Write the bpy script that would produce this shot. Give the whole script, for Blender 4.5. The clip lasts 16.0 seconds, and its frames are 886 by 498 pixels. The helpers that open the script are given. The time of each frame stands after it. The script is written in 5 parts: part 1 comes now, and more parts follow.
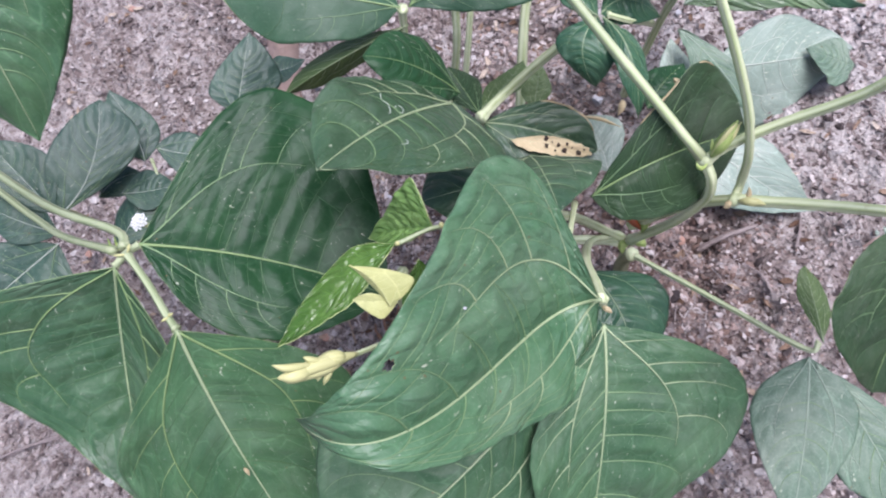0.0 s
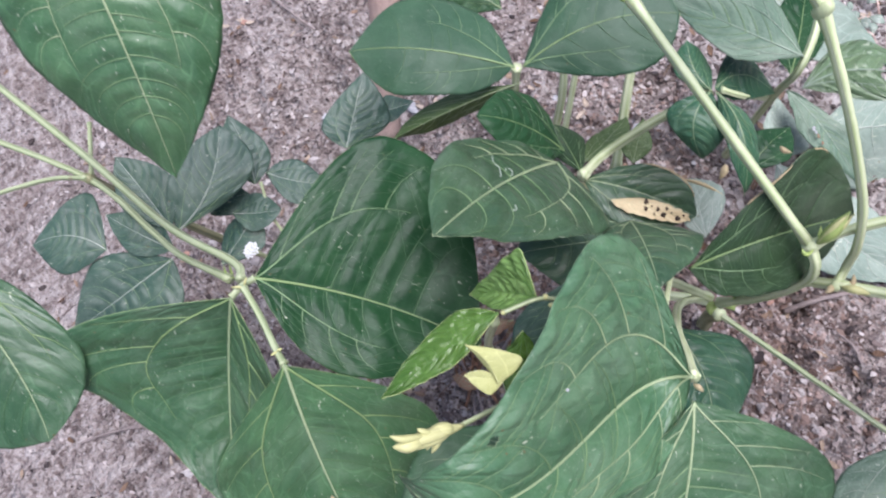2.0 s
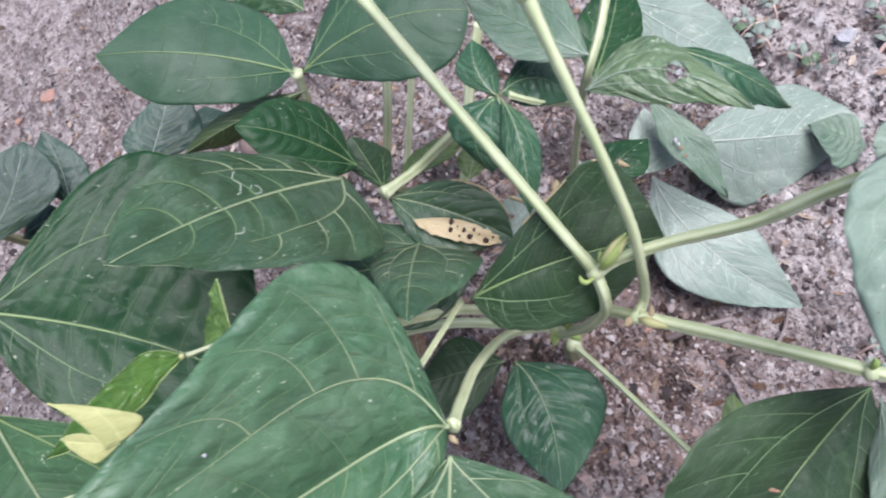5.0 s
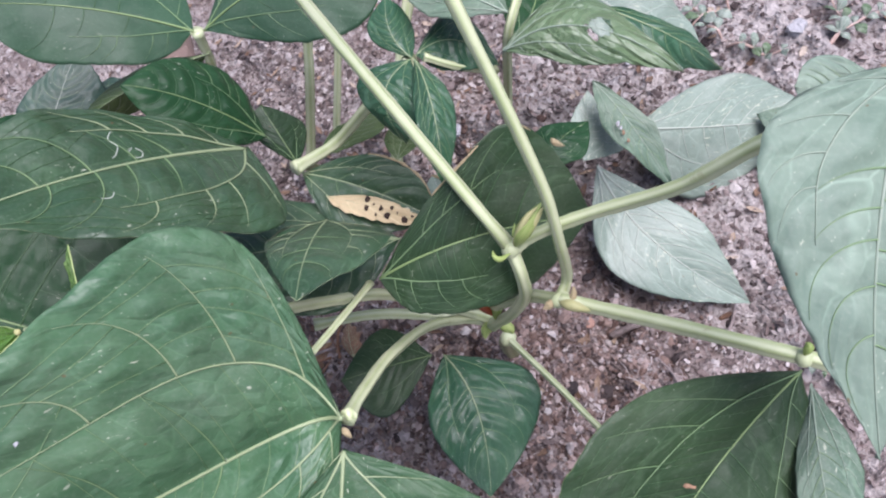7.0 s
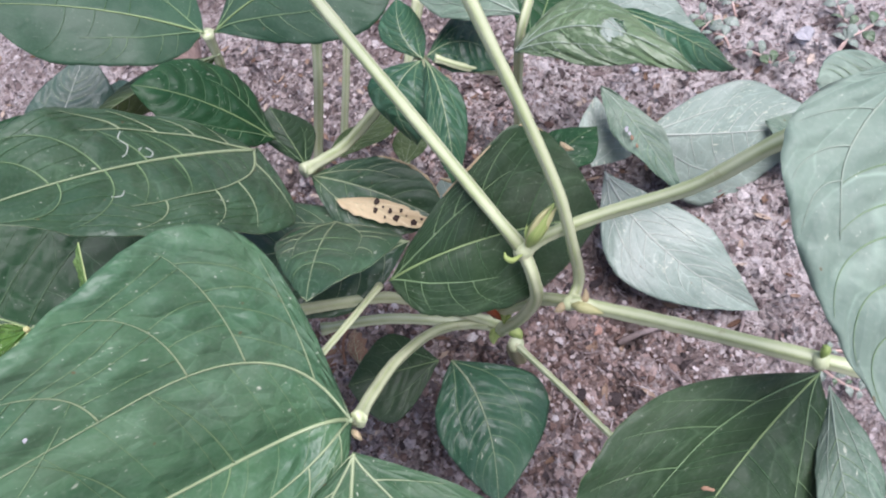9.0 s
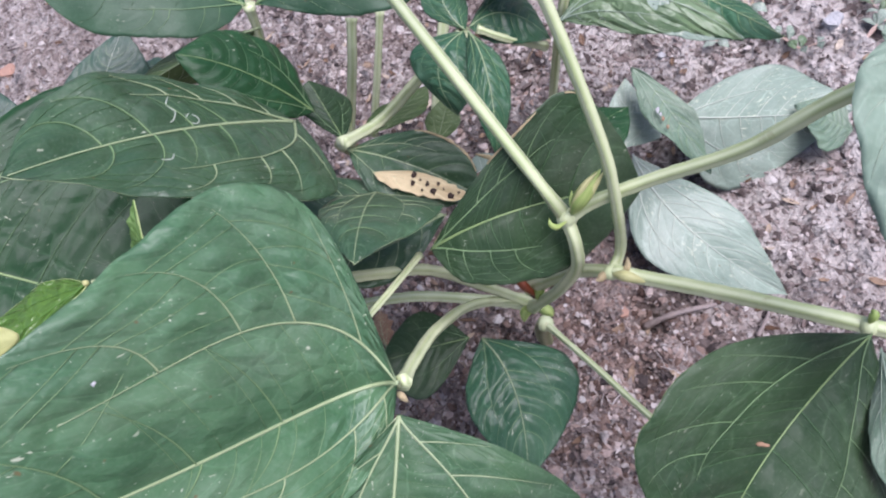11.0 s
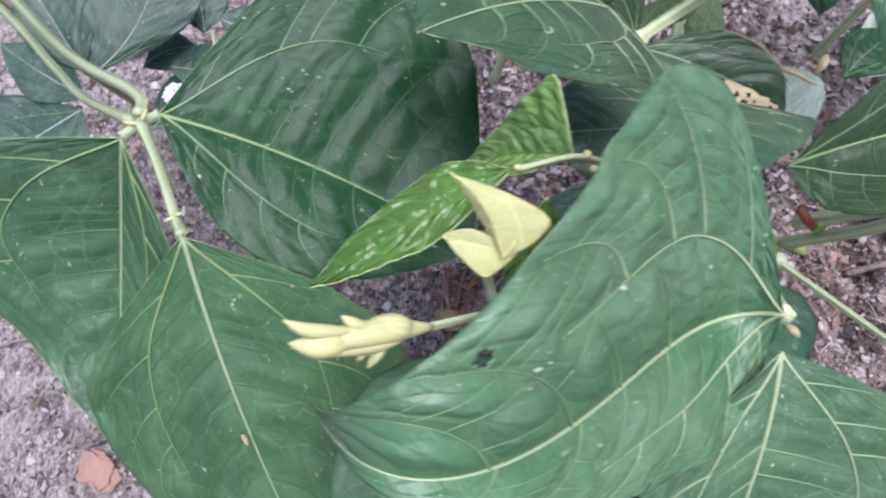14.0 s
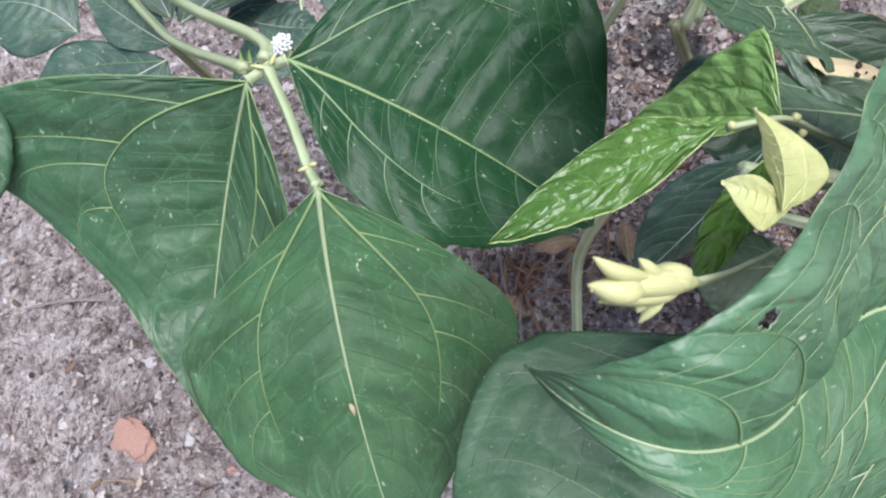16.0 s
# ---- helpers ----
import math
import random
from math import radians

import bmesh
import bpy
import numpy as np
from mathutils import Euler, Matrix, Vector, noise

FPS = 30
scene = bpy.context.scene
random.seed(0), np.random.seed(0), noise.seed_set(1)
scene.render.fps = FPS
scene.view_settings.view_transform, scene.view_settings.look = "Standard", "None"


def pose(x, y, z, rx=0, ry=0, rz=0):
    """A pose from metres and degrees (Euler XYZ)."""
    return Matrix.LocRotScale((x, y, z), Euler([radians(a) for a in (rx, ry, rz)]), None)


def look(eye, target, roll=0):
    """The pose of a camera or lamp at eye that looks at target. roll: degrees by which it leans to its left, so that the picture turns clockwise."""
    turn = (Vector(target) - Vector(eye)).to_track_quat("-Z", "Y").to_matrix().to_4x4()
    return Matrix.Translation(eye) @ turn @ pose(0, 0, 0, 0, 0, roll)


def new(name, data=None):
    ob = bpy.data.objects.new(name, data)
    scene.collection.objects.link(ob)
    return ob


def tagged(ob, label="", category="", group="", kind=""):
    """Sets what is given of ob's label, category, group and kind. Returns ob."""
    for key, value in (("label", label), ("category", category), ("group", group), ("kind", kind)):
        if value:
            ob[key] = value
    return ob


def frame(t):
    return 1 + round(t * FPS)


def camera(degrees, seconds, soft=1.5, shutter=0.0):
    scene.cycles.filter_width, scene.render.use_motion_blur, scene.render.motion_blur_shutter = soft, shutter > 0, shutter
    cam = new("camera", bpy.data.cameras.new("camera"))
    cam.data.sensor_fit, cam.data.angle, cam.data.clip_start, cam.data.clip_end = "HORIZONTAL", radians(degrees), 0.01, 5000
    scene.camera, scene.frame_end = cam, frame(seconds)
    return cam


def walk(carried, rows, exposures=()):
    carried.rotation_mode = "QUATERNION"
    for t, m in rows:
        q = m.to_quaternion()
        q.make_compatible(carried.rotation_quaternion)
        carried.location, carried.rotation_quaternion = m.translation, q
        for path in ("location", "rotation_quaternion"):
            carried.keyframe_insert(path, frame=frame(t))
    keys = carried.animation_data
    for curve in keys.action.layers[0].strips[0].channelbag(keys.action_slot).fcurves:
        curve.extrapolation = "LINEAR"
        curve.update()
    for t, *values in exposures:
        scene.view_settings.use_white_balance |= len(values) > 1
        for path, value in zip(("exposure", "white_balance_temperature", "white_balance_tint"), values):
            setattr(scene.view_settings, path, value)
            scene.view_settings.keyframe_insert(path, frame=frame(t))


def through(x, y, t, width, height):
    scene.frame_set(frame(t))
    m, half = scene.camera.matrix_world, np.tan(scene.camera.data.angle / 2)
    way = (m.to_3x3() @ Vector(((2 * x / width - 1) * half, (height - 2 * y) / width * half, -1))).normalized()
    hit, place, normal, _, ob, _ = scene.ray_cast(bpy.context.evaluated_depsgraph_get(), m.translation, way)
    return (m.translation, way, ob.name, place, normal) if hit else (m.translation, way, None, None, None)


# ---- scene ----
cam = camera(64.7, 16.0, soft=2.1, shutter=0.5)
PATH = [
    (0, -0.0034, 0.0173, 0.5302, 17.65, 12.70, -39.61),
    (0.5, -0.0027, 0.0188, 0.5321, 17.62, 14.05, -38.64),
    (1, -0.0052, 0.0219, 0.5319, 17.69, 14.50, -37.10),
    (1.5, -0.0044, 0.0303, 0.5392, 18.45, 14.93, -35.04),
    (2, -0.0002, 0.0396, 0.5527, 19.40, 16.13, -33.00),
    (2.5, 0.0035, 0.0425, 0.5598, 20.22, 16.68, -31.71),
    (3, 0.0090, 0.0403, 0.5554, 20.60, 16.32, -31.34),
    (3.5, 0.0218, 0.0263, 0.5401, 21.76, 16.21, -31.41),
    (4, 0.0439, 0.0141, 0.5217, 21.86, 16.64, -30.69),
    (4.5, 0.0683, 0.0111, 0.5050, 21.60, 16.74, -32.51),
    (5, 0.0849, 0.0044, 0.4878, 20.84, 16.57, -33.26),
    (5.2, 0.0911, 0.0015, 0.4837, 21.23, 16.95, -33.15),
    (7.3, 0.0968, -0.0061, 0.4525, 21.54, 14.02, -33.41),
    (7.5, 0.0953, -0.0055, 0.4535, 22.16, 14.24, -33.25),
    (8, 0.0946, -0.0057, 0.4525, 22.49, 14.08, -33.19),
    (10.5, 0.0815, -0.0068, 0.4510, 22.51, 14.63, -32.72),
    (11, 0.0760, -0.0081, 0.4517, 22.53, 14.67, -32.40),
    (11.5, 0.0699, -0.0113, 0.4523, 22.01, 14.69, -32.65),
    (12, 0.0650, -0.0125, 0.4480, 21.23, 15.21, -32.97),
    (12.5, 0.0542, -0.0068, 0.4439, 20.00, 14.73, -32.64),
    (13, 0.0378, 0.0117, 0.4455, 19.95, 15.05, -30.82),
    (13.5, 0.0091, 0.0350, 0.4493, 18.41, 15.21, -29.54),
    (14, -0.0204, 0.0522, 0.4497, 17.88, 13.81, -27.11),
    (14.5, -0.0353, 0.0622, 0.4485, 17.98, 13.24, -25.98),
    (15, -0.0491, 0.0696, 0.4487, 17.90, 13.36, -25.14),
    (15.5, -0.0576, 0.0717, 0.4484, 18.13, 12.61, -24.00),
    (16, -0.0630, 0.0680, 0.4457, 18.06, 12.46, -24.03),
]
walk(cam, [(t, pose(*p)) for t, *p in PATH],
     [(0, 1.15, 6200, 21), (3, 1.10, 6300, 18), (5, 1.05, 6250, 19), (8, 1.03, 6300, 23), (12.5, 1.12, 6150, 21), (14.5, 1.24, 6050, 20), (16, 1.26, 6250, 13)])

# ---- light: a pale, hazy sky with no hard shadows ----
world = bpy.data.worlds.new("overcast_sky")
scene.world = world
world.use_nodes = True
wn = world.node_tree
sky = wn.nodes.new("ShaderNodeTexSky")
sky.sky_type, sky.sun_disc = "NISHITA", False
sky.sun_elevation, sky.sun_rotation = radians(74), radians(160)
sky.air_density, sky.dust_density, sky.ozone_density = 1.0, 2.6, 1.0
wn.links.new(sky.outputs[0], wn.nodes["Background"].inputs[0])
wn.nodes["Background"].inputs[1].default_value = 0.080
sun = new("sun", bpy.data.lights.new("sun", "SUN"))
sun.data.energy, sun.data.angle, sun.data.color = 2.8, radians(45), (0.98, 0.98, 0.99)
sun.matrix_world = look((0.60, -0.30, 1.6), (0, 0, 0))


# ---- materials ----
class Nodes:
    """A small writer of node materials."""

    def __init__(self, name):
        self.mat = bpy.data.materials.new(name)
        self.mat.use_nodes = True
        self.tree = self.mat.node_tree
        self.bsdf = self.tree.nodes["Principled BSDF"]
        self.out = self.tree.nodes["Material Output"]

    def node(self, kind, ins=(), **settings):
        n = self.tree.nodes.new(kind)
        if "uv_map" in settings:
            n.uv_map = settings["uv_map"]
        if "operation" in settings:
            n.operation = settings["operation"]
        if "feature" in settings:
            n.feature = settings["feature"]
        if "interpolation_type" in settings:
            n.interpolation_type = settings["interpolation_type"]
        if "data_type" in settings:
            n.data_type, n.blend_type = settings["data_type"], settings["blend_type"]
        for key, value in dict(ins).items():
            if isinstance(value, bpy.types.NodeSocket):
                self.tree.links.new(value, n.inputs[key])
            else:
                n.inputs[key].default_value = value
        return n

    def noise(self, vec, scale, detail=4.0, rough=0.55):
        return self.node("ShaderNodeTexNoise", {"Vector": vec, "Scale": scale, "Detail": detail, "Roughness": rough}).outputs["Fac"]

    def ramp(self, fac, stops):
        n = self.node("ShaderNodeValToRGB", {"Fac": fac})
        el = n.color_ramp.elements
        while len(el) < len(stops):
            el.new(0.5)
        for e, (pos, col) in zip(el, stops):
            e.position, e.color = pos, (*col, 1) if len(col) == 3 else col
        return n.outputs["Color"]

    def level(self, fac, low, high):
        n = self.node("ShaderNodeMapRange", {"Value": fac, "From Min": low, "From Max": high}, interpolation_type="SMOOTHSTEP")
        return n.outputs["Result"]

    def mix(self, fac, a, b, mode="MIX"):
        n = self.node("ShaderNodeMix", data_type="RGBA", blend_type=mode)
        for index, value in ((0, fac), (6, a), (7, b)):
            if isinstance(value, bpy.types.NodeSocket):
                self.tree.links.new(value, n.inputs[index])
            else:
                n.inputs[index].default_value = value if index == 0 else (*value, 1)
        return n.outputs[2]

    def math(self, op, a, b=0.0):
        n = self.node("ShaderNodeMath", operation=op)
        for i, value in enumerate((a, b)):
            if isinstance(value, bpy.types.NodeSocket):
                self.tree.links.new(value, n.inputs[i])
            else:
                n.inputs[i].default_value = value
        return n.outputs[0]

    def set(self, **ins):
        for key, value in ins.items():
            sock = self.bsdf.inputs[key.replace("_", " ")]
            if isinstance(value, bpy.types.NodeSocket):
                self.tree.links.new(value, sock)
            else:
                sock.default_value = (*value, 1) if isinstance(value, tuple) and len(value) == 3 else value
        return self

    def bump(self, height, strength, distance):
        n = self.node("ShaderNodeBump", {"Height": height, "Strength": strength, "Distance": distance})
        self.tree.links.new(n.outputs[0], self.bsdf.inputs["Normal"])
        return n.outputs[0]


def leaf_material(name, dark, light, rough=0.42, dust=0.25, dust_colour=(0.42, 0.45, 0.38), specks=1.0, relief=0.28, through=0.12, coat=0.0, shine=0.45, cells=72.0, scars=0.66, ladder=0.30):
    """Leaf skin: cells between the finest veins, blotches, dust and pale feeding marks."""
    k = Nodes(name)
    uv = k.node("ShaderNodeUVMap", uv_map="leaf").outputs[0]
    lot = k.node("ShaderNodeObjectInfo").outputs["Random"]
    shift = k.node("ShaderNodeVectorMath", {0: uv, 1: k.node("ShaderNodeCombineXYZ", {"X": lot, "Y": lot}).outputs[0]}, operation="ADD").outputs[0]
    wob = k.node("ShaderNodeTexNoise", {"Vector": shift, "Scale": 70.0, "Detail": 2.0})
    bent = k.node("ShaderNodeVectorMath", {0: wob.outputs["Color"], 1: (0.005, 0.005, 0.005)}, operation="MULTIPLY").outputs[0]
    cellv = k.node("ShaderNodeVectorMath", {0: shift, 1: bent}, operation="ADD").outputs[0]
    grid = k.node("ShaderNodeVectorMath", {0: k.node("ShaderNodeUVMap", uv_map="vein_cells").outputs[0], 1: bent}, operation="ADD").outputs[0]
    grid = k.node("ShaderNodeVectorMath", {0: grid, 1: (0.95, 1.12, 1.0)}, operation="MULTIPLY").outputs[0]
    coarse = k.node("ShaderNodeTexVoronoi", {"Vector": grid, "Scale": cells, "Randomness": 0.8}, feature="DISTANCE_TO_EDGE").outputs["Distance"]
    fine = k.node("ShaderNodeTexVoronoi", {"Vector": cellv, "Scale": cells * 3.4}, feature="DISTANCE_TO_EDGE").outputs["Distance"]
    net = k.math("MULTIPLY", k.math("SUBTRACT", 1.0, k.level(coarse, 0.0, 0.035)), k.level(k.noise(shift, 45.0, 3.0), 0.30, 0.62))
    netf = k.math("SUBTRACT", 1.0, k.level(fine, 0.0, 0.12))
    blotch = k.noise(shift, 38.0, 5.0, 0.6)
    tone = k.math("ADD", k.math("MULTIPLY", k.level(blotch, 0.3, 0.72), 0.75), k.math("MULTIPLY", lot, 0.25))
    col = k.mix(tone, dark, light)
    col = k.mix(k.math("MULTIPLY", net, ladder), col, tuple(min(1, c * 2.0 + 0.03) for c in light))
    col = k.mix(k.math("MULTIPLY", netf, 0.07), col, tuple(min(1, c * 1.6 + 0.02) for c in light))
    dirt = k.math("MULTIPLY", k.level(k.noise(shift, 24.0, 6.0, 0.7), 0.42, 0.8), dust)
    grit = k.math("MULTIPLY", k.level(k.noise(shift, 900.0, 2.0, 0.6), 0.45, 0.85), dust * 0.6)
    col = k.mix(k.math("ADD", dirt, grit), col, dust_colour)
    thin = k.node("ShaderNodeVectorMath", {0: cellv, 1: (0.4, 1.0, 1.0)}, operation="MULTIPLY").outputs[0]
    marks = k.math("MULTIPLY", k.level(k.noise(thin, 560.0, 3.0, 0.6), scars, scars + 0.05), k.level(k.noise(shift, 34.0, 3.0), 0.46, 0.60))
    col = k.mix(k.math("MULTIPLY", marks, 0.75 * specks), col, (0.52, 0.55, 0.42))
    nicks = k.math("MULTIPLY", k.level(k.noise(shift, 1000.0, 2.0, 0.5), 0.69, 0.73), k.level(k.noise(shift, 60.0, 2.0), 0.40, 0.60))
    col = k.mix(k.math("MULTIPLY", nicks, 0.7 * specks), col, (0.50, 0.54, 0.43))
    pits = k.level(k.noise(shift, 330.0, 1.0), 0.755, 0.79)
    col = k.mix(k.math("MULTIPLY", pits, 0.8 * specks), col, (0.12, 0.08, 0.035))
    pillow = k.math("ADD", k.math("MULTIPLY", k.level(coarse, -0.08, 0.40), 0.62), k.math("MULTIPLY", k.level(fine, 0.0, 0.4), 0.10))
    height = k.math("ADD", pillow, k.math("MULTIPLY", k.noise(shift, 55.0, 2.0), 0.10))
    normal = k.bump(height, 1.0, 0.0016 * relief)
    r = k.math("ADD", rough, k.math("MULTIPLY", k.math("SUBTRACT", blotch, 0.5), 0.14))
    k.set(Base_Color=col, Roughness=k.math("ADD", r, k.math("MULTIPLY", dirt, 0.5)), Specular_IOR_Level=shine)
    k.bsdf.inputs["Coat Weight"].default_value = coat
    k.bsdf.inputs["Coat Roughness"].default_value = 0.25
    lit = k.node("ShaderNodeBsdfTranslucent", {"Color": k.mix(0.5, col, (0.10, 0.22, 0.03)), "Normal": normal})
    both = k.node("ShaderNodeMixShader", {0: through, 1: k.bsdf.outputs[0], 2: lit.outputs[0]})
    k.tree.links.new(both.outputs[0], k.out.inputs["Surface"])
    return k.mat


leaf_mature = leaf_material("leaf_mature", (0.019, 0.062, 0.025), (0.042, 0.106, 0.045), rough=0.40, dust=0.11, relief=0.5)
leaf_fresh = leaf_material("leaf_fresh", (0.028, 0.090, 0.038), (0.066, 0.150, 0.062), rough=0.42, dust=0.14, relief=0.35, shine=0.5)
leaf_puffed = leaf_material("leaf_puffed", (0.030, 0.094, 0.043), (0.068, 0.154, 0.072), rough=0.42, dust=0.15, relief=0.5, cells=110.0, shine=0.5, ladder=0.18)
leaf_scarred = leaf_material("leaf_scarred", (0.024, 0.070, 0.032), (0.054, 0.118, 0.054), rough=0.46, dust=0.12, scars=0.66, shine=0.26, relief=0.4)
leaf_trail = leaf_material("leaf_trail", (0.019, 0.055, 0.024), (0.041, 0.092, 0.041), rough=0.40, dust=0.14, relief=0.5, shine=0.5, ladder=0.3)
# a darker green than leaf_mature, for some leaflets
leaf_dark = leaf_material("leaf_dark", (0.007, 0.036, 0.013), (0.018, 0.064, 0.023), rough=0.38, dust=0.02, shine=0.18, relief=0.3, ladder=0.2)
leaf_smooth = leaf_material("leaf_smooth", (0.018, 0.058, 0.029), (0.034, 0.086, 0.044), rough=0.5, dust=0.08, relief=0.15, shine=0.32, ladder=0.10, specks=0.5)
leaf_dusty = leaf_material("leaf_dusty", (0.06, 0.115, 0.075), (0.11, 0.175, 0.115), rough=0.55, dust=0.35)
leaf_pale = leaf_material("leaf_pale", (0.165, 0.225, 0.18), (0.235, 0.30, 0.245), rough=0.42, dust=0.3, dust_colour=(0.50, 0.52, 0.47), scars=0.60)
leaf_weed = leaf_material("leaf_weed", (0.018, 0.053, 0.038), (0.044, 0.094, 0.065), rough=0.45, dust=0.2)
leaf_glossy = leaf_material("leaf_glossy", (0.018, 0.066, 0.036), (0.040, 0.112, 0.056), rough=0.32, dust=0.10, relief=0.35, cells=100.0, shine=0.3)
leaf_wrinkled = leaf_material("leaf_wrinkled", (0.065, 0.125, 0.058), (0.12, 0.185, 0.09), rough=0.40, dust=0.14, relief=1.0, cells=85.0, shine=0.6)
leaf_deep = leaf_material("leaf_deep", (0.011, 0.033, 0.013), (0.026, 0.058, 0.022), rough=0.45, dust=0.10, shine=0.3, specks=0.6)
# a paler leaf_young, with the folded leaflet's sheen and light in its colour
leaf_young_lit = leaf_material("leaf_young_lit", (0.105, 0.22, 0.045), (0.20, 0.34, 0.10), rough=0.26, dust=0.03, specks=0.3, relief=0.55, through=0.2, cells=165.0, shine=0.5)
# a brighter leaf_mature: light falling on one leaflet put into its colour
leaf_lit = leaf_material("leaf_lit", (0.026, 0.078, 0.030), (0.056, 0.134, 0.054), rough=0.46, dust=0.10, shine=0.35)
leaf_matt = leaf_material("leaf_matt", (0.125, 0.195, 0.145), (0.18, 0.255, 0.19), rough=0.6, dust=0.25, relief=0.8, cells=55.0)
leaf_olive = leaf_material("leaf_olive", (0.060, 0.110, 0.030), (0.10, 0.16, 0.045), rough=0.55, dust=0.08)
leaf_young = leaf_material("leaf_young", (0.042, 0.108, 0.017), (0.090, 0.182, 0.033), rough=0.20, dust=0.02, specks=0.3, relief=0.65, through=0.2, cells=155.0, shine=0.42)
leaf_yellow = leaf_material("leaf_yellow", (0.41, 0.43, 0.16), (0.51, 0.52, 0.24), rough=0.55, dust=0.02, specks=0.15, through=0.25, relief=0.12)
leaf_dry = leaf_material("leaf_dry", (0.44, 0.34, 0.19), (0.58, 0.48, 0.29), rough=0.7, dust=0.05, specks=1.0, through=0.1)


def vein_material(name, colour, rough=0.5):
    k = Nodes(name)
    pos = k.node("ShaderNodeTexCoord").outputs["Object"]
    k.set(Base_Color=k.mix(k.noise(pos, 220.0), tuple(c * 0.75 for c in colour), colour), Roughness=rough)
    return k.mat


vein_pale = vein_material("vein_pale", (0.29, 0.36, 0.20))
vein_deep = vein_material("vein_deep", (0.055, 0.125, 0.048))
vein_rib = vein_material("vein_rib", (0.19, 0.28, 0.11))
vein_soft = vein_material("vein_soft", (0.16, 0.26, 0.12))
vein_dull = vein_material("vein_dull", (0.40, 0.45, 0.38))
vein_mid = vein_material("vein_mid", (0.15, 0.24, 0.11))
vein_grey = vein_material("vein_grey", (0.26, 0.33, 0.25))
vein_young = vein_material("vein_young", (0.07, 0.17, 0.025))
vein_edge = vein_material("vein_edge", (0.42, 0.52, 0.20))
vein_yellow = vein_material("vein_yellow", (0.58, 0.60, 0.28))


def stalk_material(name, green, pale, rust):
    """Ridged green stalk with pale ribs and rusty blotches."""
    k = Nodes(name)
    uv = k.node("ShaderNodeUVMap", uv_map="leaf").outputs[0]
    pos = k.node("ShaderNodeTexCoord").outputs["Object"]
    across = k.node("ShaderNodeSeparateXYZ", {0: uv}).outputs["Y"]
    ribs = k.math("ADD", k.math("MULTIPLY", k.math("SINE", k.math("MULTIPLY", across, 31.4)), 0.5), 0.5)
    grain = k.noise(pos, 350.0, 3.0)
    col = k.mix(k.math("MULTIPLY", ribs, 0.75), green, pale)
    col = k.mix(k.math("MULTIPLY", k.level(k.noise(pos, 60.0, 4.0), 0.35, 0.75), 0.55), col, pale)
    col = k.mix(k.math("MULTIPLY", k.level(k.noise(pos, 90.0, 5.0, 0.7), 0.62, 0.75), 0.6), col, rust)
    k.set(Base_Color=col, Roughness=0.48)
    k.bump(k.math("ADD", ribs, grain), 0.35, 0.0006)
    return k.mat


stalk_green = stalk_material("stalk_green", (0.31, 0.38, 0.18), (0.55, 0.59, 0.39), (0.24, 0.20, 0.10))
stalk_dull = stalk_material("stalk_dull", (0.18, 0.23, 0.11), (0.33, 0.37, 0.23), (0.17, 0.10, 0.07))
stalk_pink = stalk_material("stalk_pink", (0.36, 0.24, 0.20), (0.52, 0.40, 0.35), (0.25, 0.13, 0.10))
stalk_brown = stalk_material("stalk_brown", (0.15, 0.17, 0.07), (0.30, 0.29, 0.17), (0.17, 0.075, 0.05))


